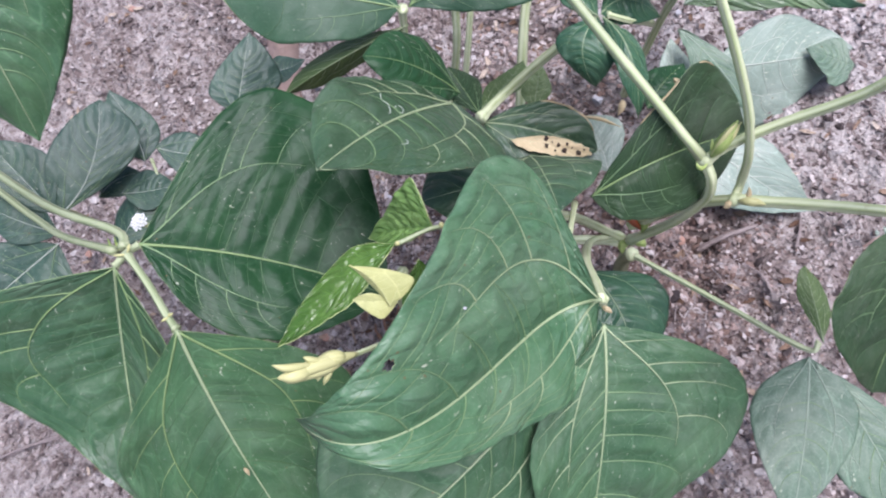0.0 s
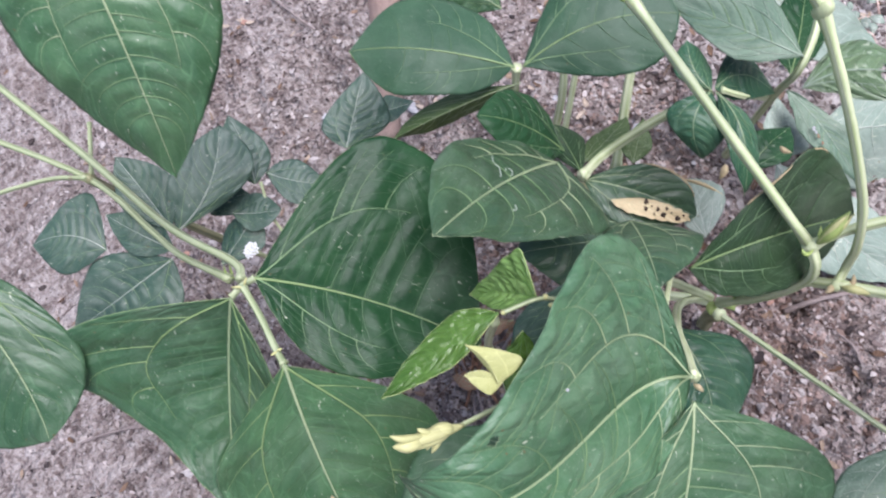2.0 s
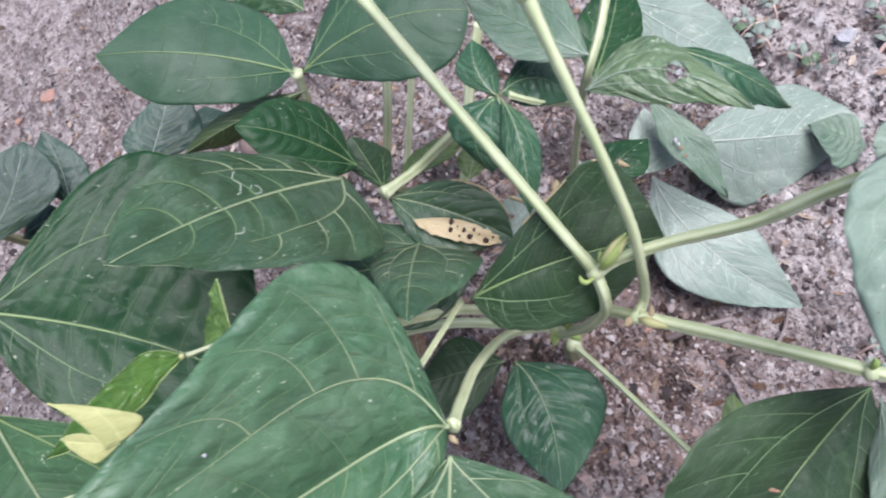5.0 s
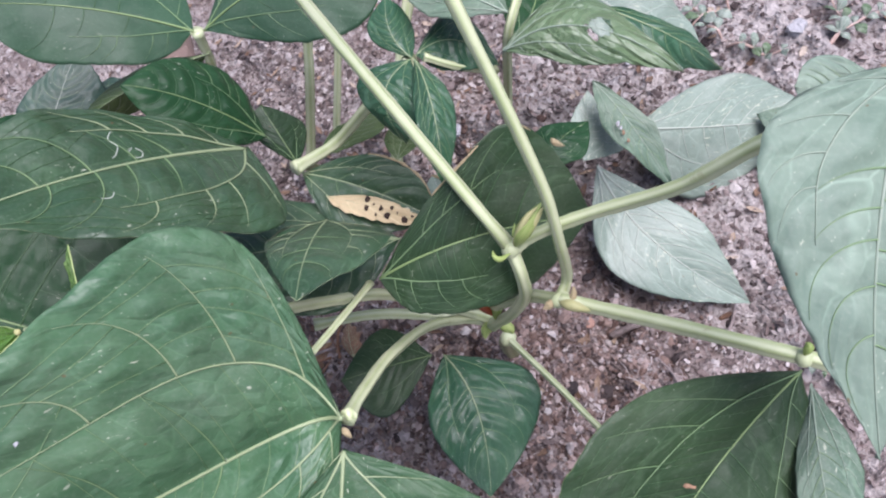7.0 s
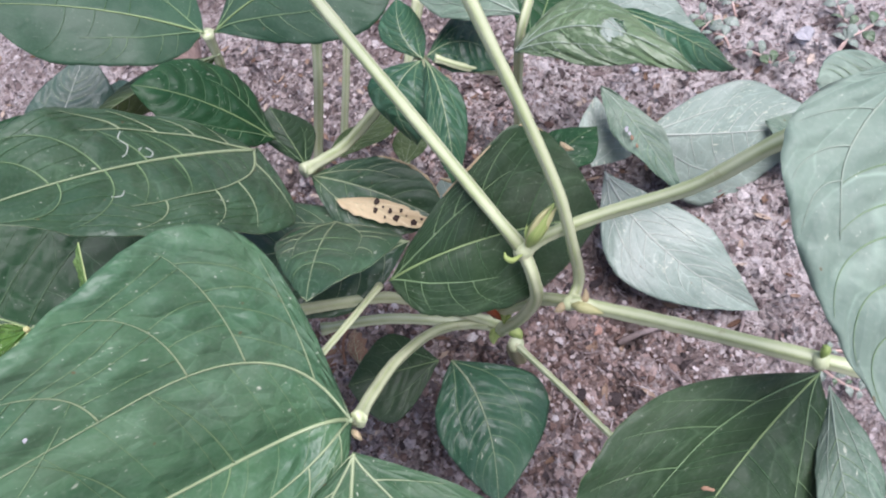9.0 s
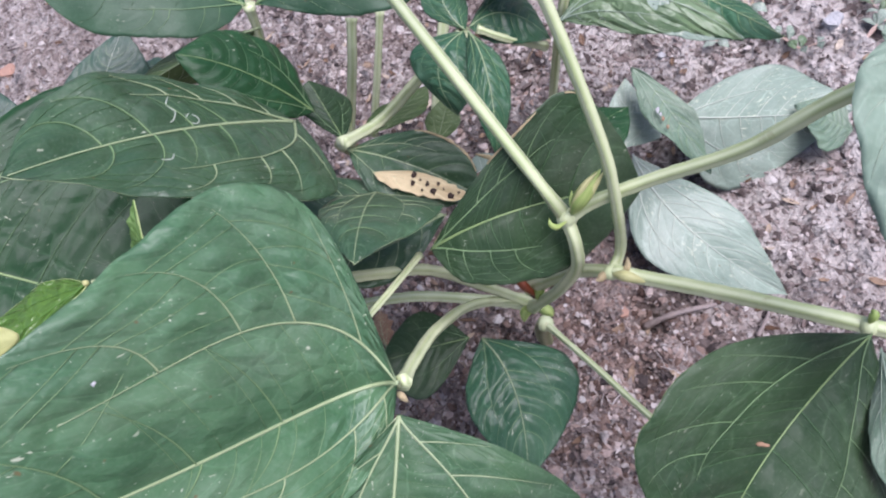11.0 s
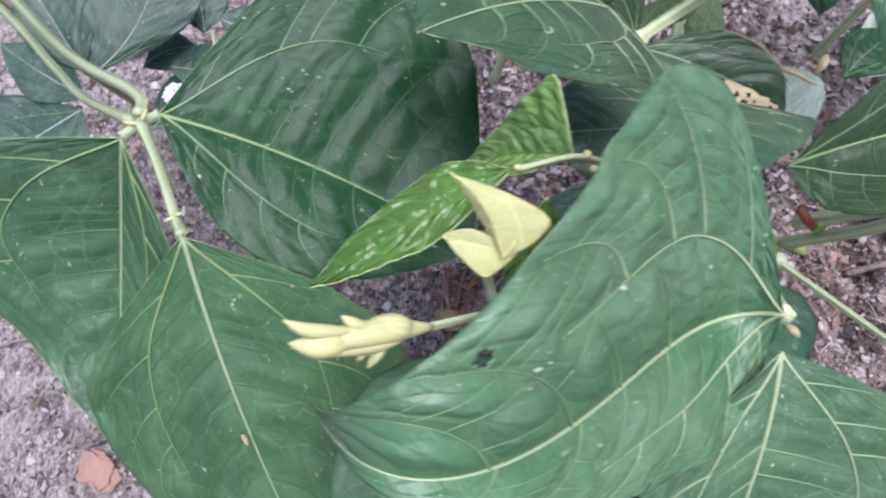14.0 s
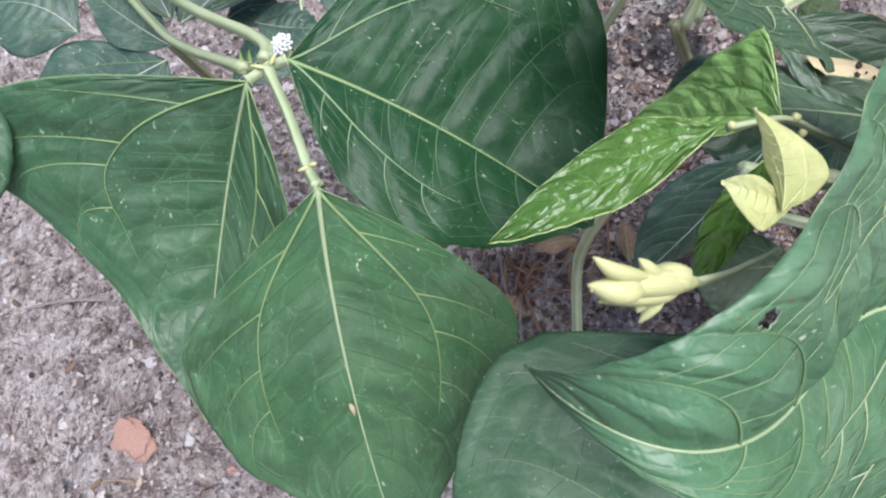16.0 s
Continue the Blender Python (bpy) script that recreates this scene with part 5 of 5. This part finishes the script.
leaf(weed_plant, leaf_weed, (-0.0824, 0.3330, 0.1822), (-0.0702, 0.3191, 0.1749), (-0.0543, 0.3072, 0.1683), (-0.0628, 0.3327, 0.1755), (-0.0781, 0.3050, 0.1740), uL=0.5, uR=0.5, bL=2.0, aL=2.0, bR=2.0, aR=2.0)
leaf(weed_plant, leaf_weed, (-0.1163, 0.3246, 0.1800), (-0.1039, 0.3169, 0.1756), (-0.0889, 0.3098, 0.1713), (-0.0973, 0.3299, 0.1760), (-0.1097, 0.3051, 0.1757), uL=0.5, uR=0.5, bL=2.0, aL=2.0, bR=2.0, aR=2.0)
leaf(weed_plant, leaf_weed, (-0.0940, 0.3342, 0.1779), (-0.0854, 0.3543, 0.1872), (-0.0814, 0.3773, 0.1981), (-0.0736, 0.3497, 0.1788), (-0.1001, 0.3591, 0.1903), uL=0.5, uR=0.5, bL=2.0, aL=2.0, bR=2.0, aR=2.0)
leaf(weed_plant, leaf_weed, (-0.1407, 0.3005, 0.1748), (-0.1208, 0.3100, 0.1739), (-0.1018, 0.3207, 0.1734), (-0.1257, 0.3237, 0.1737), (-0.1121, 0.2963, 0.1688), uL=0.5, uR=0.5, veins=3)
leaf(weed_plant, leaf_weed, (-0.1308, 0.3359, 0.1784), (-0.1170, 0.3402, 0.1752), (-0.1024, 0.3375, 0.1692), (-0.1138, 0.3537, 0.1752), (-0.1175, 0.3296, 0.1710), uL=0.5, uR=0.5, veins=3)


# ---- loose things on the soil ----
def drop_z(x, y):
    return ground_height(x, y)


def twig(points, r, material, label, category="twig"):
    pts = [(x, y, drop_z(x, y) + h) for x, y, h in points]
    path = smooth_path(pts, 8)
    rng = random.Random(str(points))
    v, f, uv = tube_data(path, [r * (1 - 0.4 * i / len(path)) * rng.uniform(0.85, 1.15) for i in range(len(path))], 7)
    return tagged(new(category, mesh_of(category, v, f, material, uv)), label, category, group="dry stalks on the soil")


def chip(x, y, size, material, name, label, turn):
    """A broken, flat fragment with rough edges."""
    bm = bmesh.new()
    bmesh.ops.create_cube(bm, size=1.0)
    bmesh.ops.subdivide_edges(bm, edges=bm.edges[:], cuts=3, use_grid_fill=True)
    for v in bm.verts:
        v.co.x, v.co.y = v.co.x * math.sqrt(1 - v.co.y ** 2 * 1.6), v.co.y * math.sqrt(1 - v.co.x ** 2 * 1.6)
        n = noise.noise_vector(v.co * 2.1 + Vector((x * 40, y * 40, 0)))
        v.co += n * 0.30 + noise.noise_vector(v.co * 6.0) * 0.08
        v.co = Vector((v.co.x * size[0], v.co.y * size[1], v.co.z * size[2]))
        v.co.rotate(Euler((0.1, -0.12, turn)))
    me = bpy.data.meshes.new(name)
    bm.to_mesh(me)
    bm.free()
    me.materials.append(material)
    ob = tagged(new(name, me), label, name.split("_")[-1], group="stones and fragments on the soil")
    ob.location = (x, y, drop_z(x, y) + size[2] * 0.3)
    return ob


def scatter(name, count, make, material, label, category, at=(0.04, 0.26), spread=(0.31, 0.28)):
    """Many small uncountable bits pressed into the soil, as one mesh."""
    rng = random.Random(name)
    verts, faces = [], []
    for _ in range(count):
        while True:
            x, y = rng.gauss(at[0], spread[0]), rng.gauss(at[1], spread[1])
            if abs(x - 0.06) < 0.85 and abs(y - 0.25) < 0.85:
                break
        v, f = make(rng)
        k = len(verts)
        z = drop_z(x, y)
        verts.extend((x + a, y + b, z + c) for a, b, c in v)
        faces.extend(tuple(k + i for i in q) for q in f)
    return tagged(new(name, mesh_of(name, verts, faces, material, smooth=False)), label, category, kind="stuff")


def crumb_shape(rng):
    r = min(0.0032, 0.0005 * math.exp(rng.expovariate(2.0)))
    pts = []
    for a, b, c in ((0, 0, 1), (1, 0, 0.2), (0.3, 0.95, 0.1), (-0.8, 0.6, 0.15), (-0.8, -0.6, 0.1), (0.3, -0.95, 0.2), (0, 0, -0.7)):
        k = r * rng.uniform(0.7, 1.3)
        pts.append((a * k, b * k, c * k * 0.8 + r * 0.25))
    ring = (1, 2, 3, 4, 5)
    f = [(0, ring[i], ring[(i + 1) % 5]) for i in range(5)] + [(6, ring[(i + 1) % 5], ring[i]) for i in range(5)]
    return pts, f


def straw_shape(rng):
    ln, w, h = rng.uniform(0.002, 0.009) * rng.choice((1, 1, 2.2)), rng.uniform(0.0003, 0.0009), rng.uniform(0.0002, 0.0005)
    t, tilt = rng.uniform(0, math.pi), rng.uniform(-0.3, 0.3)
    bend = rng.uniform(-0.15, 0.15) * ln
    pts = []
    for s, k in ((-1, 0.5), (0, 1.0), (1, 0.4)):
        for side, lift_z in ((-1, 0), (1, 0), (1, 1), (-1, 1)):
            a, b = s * ln / 2, side * w / 2 * k + (bend if s == 0 else 0)
            pts.append((a * math.cos(t) - b * math.sin(t), a * math.sin(t) + b * math.cos(t), lift_z * h + 0.0010 + a * tilt + 0.0004))
    f = []
    for j in (0, 4):
        f += [(j + i, j + (i + 1) % 4, j + 4 + (i + 1) % 4, j + 4 + i) for i in range(4)]
    return pts, f + [(3, 2, 1, 0), (8, 9, 10, 11)]


def ball_table():
    bm = bmesh.new()
    bmesh.ops.create_icosphere(bm, subdivisions=1, radius=1.0)
    v, f = [tuple(p.co) for p in bm.verts], [tuple(p.index for p in q.verts) for q in bm.faces]
    bm.free()
    return v, f


BALL = ball_table()


def clod_shape(rng):
    """A round crumb of soil with an uneven skin."""
    r = min(0.0034, 0.0009 * math.exp(rng.expovariate(2.6)))
    sx, sy, sz = (r * rng.uniform(0.75, 1.3) for _ in range(3))
    return [(x * sx * q, y * sy * q, z * sz * 0.7 * q) for x, y, z in BALL[0] for q in (rng.uniform(0.6, 1.35),)], BALL[1]


def flake_shape(rng):
    """A thin broken chip of dry soil or bark, tilted."""
    n, t = rng.randint(4, 6), rng.uniform(0, math.pi)
    a, b, h = 0.0011 * math.exp(rng.expovariate(2.0)), rng.uniform(0.0006, 0.0020), rng.uniform(0.0004, 0.0014)
    a = min(a, 0.0052)
    b = max(b, 0.4 * a)
    tilt, lean = rng.uniform(-0.5, 0.5), rng.uniform(-0.5, 0.5)
    ring = []
    for i in range(n):
        w = 2 * math.pi * i / n
        k = rng.uniform(0.65, 1.2)
        p, q = a * k * math.cos(w), b * k * math.sin(w)
        ring.append((p * math.cos(t) - q * math.sin(t), p * math.sin(t) + q * math.cos(t)))
    pts = [(x, y, 0.0006 + x * tilt + y * lean + up) for up in (0, h) for x, y in ring]
    return pts, [tuple(range(n))[::-1], tuple(range(n, 2 * n))] + [(i, (i + 1) % n, n + (i + 1) % n, n + i) for i in range(n)]


scatter("soil_flakes", 26000, flake_shape, straw, "pale pinkish chips of dry soil and bark", "grit")
def husk_shape(rng):
    """A curled bit of dry leaf or seed husk."""
    ln, w, t, curl = rng.uniform(0.0025, 0.0065), rng.uniform(0.0010, 0.0024), rng.uniform(0, 6.28), rng.uniform(0.1, 0.6)
    top, bottom = [], []
    for s in (-1, -0.5, 0, 0.5, 1):
        for side in (-1, 0, 1):
            a, b = s * ln * rng.uniform(0.9, 1.1), side * w * (1 - 0.75 * s * s) * rng.uniform(0.8, 1.2)
            c = 0.0016 + curl * w * (side * side) + 0.12 * ln * s * s * rng.uniform(0.2, 1)
            p = (a * math.cos(t) - b * math.sin(t), a * math.sin(t) + b * math.cos(t))
            top.append((*p, c + 0.0003))
            bottom.append((*p, c))
    grid = [(i * 3 + j, i * 3 + j + 1, i * 3 + j + 4, i * 3 + j + 3) for i in range(4) for j in range(2)]
    rim = [0, 3, 6, 9, 12, 13, 14, 11, 8, 5, 2, 1]
    return top + bottom, [q[::-1] for q in grid] + [tuple(15 + i for i in q) for q in grid] + [(a, b, 15 + b, 15 + a) for a, b in zip(rim, rim[1:] + rim[:1])]


scatter("dry_husks", 900, husk_shape, husk, "tan and brown dry leaf bits and husks", "leaf litter", (0.06, 0.28), (0.30, 0.28))
scatter("soil_crumbs", 14000, crumb_shape, crumb, "grey and charcoal grit lying on the soil", "grit")
def lump_shape(rng):
    """An uneven lump of crusted soil."""
    r = rng.uniform(0.0012, 0.0030) * rng.choice((1.0, 1.0, 1.0, 1.7))
    sx, sy, sz = (r * rng.uniform(0.7, 1.3) for _ in range(3))
    return [(x * sx * q, y * sy * q, z * sz * 0.6 * q) for x, y, z in BALL[0] for q in (rng.uniform(0.65, 1.3),)], BALL[1]


scatter("soil_lumps", 6500, lump_shape, crumb, "grey-brown lumps of crusted soil", "soil")
scatter("soil_clods", 3600, clod_shape, clod, "reddish-brown crumbly soil clods round the stems", "soil", (0.095, 0.085), (0.055, 0.045))
scatter("soil_clods", 1400, clod_shape, clod, "brown crumbly soil clods under the leaves", "soil", (-0.01, 0.18), (0.05, 0.045))
scatter("soil_clods", 1700, clod_shape, clod, "dark brown crumbly soil clods behind the stems", "soil", (0.145, 0.255), (0.05, 0.045))
# extra clods whose dark brown stands in for undergrowth shade on the soil
scatter("soil_clods", 2200, clod_shape, clod, "dark brown crumbly soil clods, added to darken the shaded soil", "soil", (0.03, 0.235), (0.05, 0.05))
scatter("straw_flecks", 9000, straw_shape, straw, "short bleached straw and bark flecks on the soil", "straw")

def stake(foot, head, r):
    """A rough round garden stake that leans a little."""
    rng = random.Random(9)
    a, b = np.array(foot), np.array(head)
    path = [a + (b - a) * t + np.array((0.002 * math.sin(5 * t), 0.002 * math.cos(7 * t), 0)) for t in np.linspace(-0.1, 1, 16)]
    v, f, uv = tube_data(path, [r * rng.uniform(0.94, 1.06) for _ in path], 14, 0.03)
    return tagged(new("garden_stake", mesh_of("garden_stake", v, f, bark, uv)), "weathered pinkish-brown round wooden garden stake", "stake")


stake((0.0029, 0.3970, 0.0586), (0.0850, 0.4453, 0.1944), 0.0125)
chip(-0.353, 0.227, (0.022, 0.030, 0.007), brick_red, "brick_fragment", "broken orange-red brick fragment lying on soil", 0.5)
chip(-0.184, 0.696, (0.014, 0.018, 0.006), brick_red, "brick_fragment", "small orange-red brick fragment on soil", 1.5)
chip(0.40, 0.19, (0.012, 0.010, 0.007), stone_grey, "pale_stone", "small whitish stone on soil", 0.3)
chip(0.085, 0.080, (0.014, 0.012, 0.006), stone_grey, "pale_stone", "small whitish stone under the stems", 0.9)
chip(0.03, 0.445, (0.010, 0.016, 0.006), stone_grey, "pale_stone", "small whitish stone beside the stake", 0.2)
rng = random.Random(31)
for i in range(14):
    x, y = rng.uniform(-0.38, 0.42), rng.uniform(0.0, 0.75)
    k = rng.uniform(0.004, 0.008)
    chip(x, y, (k, k * rng.uniform(0.6, 1.2), k * 0.4), brick_red, "brick_fragment", "tiny orange-red brick crumb on soil", rng.uniform(0, 3))
for i in range(26):
    x, y = rng.gauss(0.1, 0.18), rng.gauss(0.2, 0.22)
    k = rng.uniform(0.0035, 0.008)
    chip(x, y, (k, k * rng.uniform(0.7, 1.1), k * 0.6), stone_grey if i % 3 else crumb, "pebble", "small grey pebble on soil", rng.uniform(0, 3))
for i in range(30):
    x, y, a, ln = rng.gauss(0.08, 0.25), rng.gauss(0.3, 0.25), rng.uniform(0, 3.1), rng.uniform(0.012, 0.04)
    c, d = ln * math.cos(a) / 2, ln * math.sin(a) / 2
    twig([(x - c, y - d, 0.003), (x + 0.1 * d, y - 0.1 * c, 0.005), (x + c, y + d, 0.003)], rng.uniform(0.0006, 0.0014), straw if i % 3 else husk, "short bleached dry straw stalk on soil", "straw_stalk")
twig([(-0.029, 0.72, 0.004), (-0.015, 0.66, 0.005), (-0.002, 0.598, 0.004)], 0.0018, straw, "thin dry grey twig lying on soil")
twig([(-0.346, 0.341, 0.003), (-0.37, 0.35, 0.004), (-0.39, 0.354, 0.003)], 0.0014, straw, "thin dry brown twig lying on soil")
twig([(-0.413, 0.363, 0.003), (-0.38, 0.352, 0.005), (-0.343, 0.336, 0.003)], 0.0013, straw, "thin reddish dry stalk lying on soil")
twig([(0.158, 0.092, 0.003), (0.175, 0.085, 0.004), (0.20, 0.075, 0.003)], 0.0024, straw, "flat dry straw stalk lying on soil")
twig([(0.205, 0.045, 0.003), (0.225, 0.055, 0.006), (0.24, 0.07, 0.003)], 0.0013, straw, "thin bleached dry twig on soil")
rng = random.Random(12)
for i in range(34):
    x, y, a, ln = rng.uniform(-0.075, 0.01), rng.uniform(0.165, 0.215), rng.uniform(0, 3.1), rng.uniform(0.02, 0.05)
    twig([(x - ln * math.cos(a) / 2, y - ln * math.sin(a) / 2, 0.004), (x, y, 0.008 + 0.012 * rng.random()), (x + ln * math.cos(a) / 2, y + ln * math.sin(a) / 2, 0.004)], rng.uniform(0.0005, 0.0015), litter if i % 3 else straw, "short dry brown litter stalk on soil", "litter_stalk")


def dry_leaf(base, mid, tip, left, right, label):
    holder = new("dry_leaf")
    bpy.context.view_layer.update()
    tagged(holder, label, "leaf litter", group="fallen leaves")
    leaf(holder, leaf_brown, base, mid, tip, left, right, cup=0.12, wave=2.0, name="blade", lobes=0.003)


for i, (x, y, a, ln) in enumerate(((-0.03, 0.19, 0.4, 0.032), (-0.06, 0.175, 2.2, 0.030), (0.01, 0.175, 1.2, 0.028), (0.055, 0.075, 0.8, 0.034), (0.12, 0.20, 0.2, 0.036), (-0.01, 0.205, 2.9, 0.03))):
    z = ground_height(x, y) + 0.007
    c, s = math.cos(a), math.sin(a)
    dry_leaf((x, y, z), (x + c * ln / 2, y + s * ln / 2, z + 0.006), (x + c * ln, y + s * ln, z), (x + c * ln / 2 - s * 0.007, y + s * ln / 2 + c * 0.007, z + 0.003), (x + c * ln / 2 + s * 0.007, y + s * ln / 2 - c * 0.007, z + 0.002), "curled dry brown fallen leaf on soil")


def sprig(x, y, size, seed):
    """A small creeping seedling on the open soil: pinkish runners with little oval leaves."""
    rng = random.Random(seed)
    holder = plant_at("seedling", x, y, "tiny pale green creeping seedling on bare soil", "seedlings")
    for run in range(2):
        a = rng.uniform(0, 6.28)
        pts = [(x, y, ground_height(x, y) - 0.003)]
        for i in range(4):
            a += rng.uniform(-0.6, 0.6)
            px, py = pts[-1][0] + size * 0.55 * math.cos(a), pts[-1][1] + size * 0.55 * math.sin(a)
            pts.append((px, py, ground_height(px, py) + 0.006 + 0.004 * rng.random()))
        stalk(holder, "runner", pts, 0.0010, 0.0007, stalk_pink, swell=False)
        for i, (px, py, pz) in enumerate(pts[1:]):
            for side in (-1, 1):
                t = a + side * rng.uniform(0.6, 1.5)
                c, s, k, h = math.cos(t), math.sin(t), size * rng.uniform(0.35, 0.6), rng.uniform(-0.003, 0.004)
                leaf(holder, leaf_pale if (i + side) % 3 else leaf_wrinkled, (px, py, pz), (px + c * k / 2, py + s * k / 2, pz + 0.003 + h / 2), (px + c * k, py + s * k, pz + h), (px + c * k / 2 - s * k * 0.3, py + s * k / 2 + c * k * 0.3, pz + 0.003 + h), (px + c * k / 2 + s * k * 0.3, py + s * k / 2 - c * k * 0.3, pz + 0.002), veins=2, detail=0.4, quilt=0.4)


sprig(0.385, 0.235, 0.024, 1)
sprig(0.405, 0.165, 0.020, 2)
sprig(0.36, 0.215, 0.018, 3)
sprig(0.40, 0.085, 0.026, 4)
sprig(0.245, 0.015, 0.014, 5)
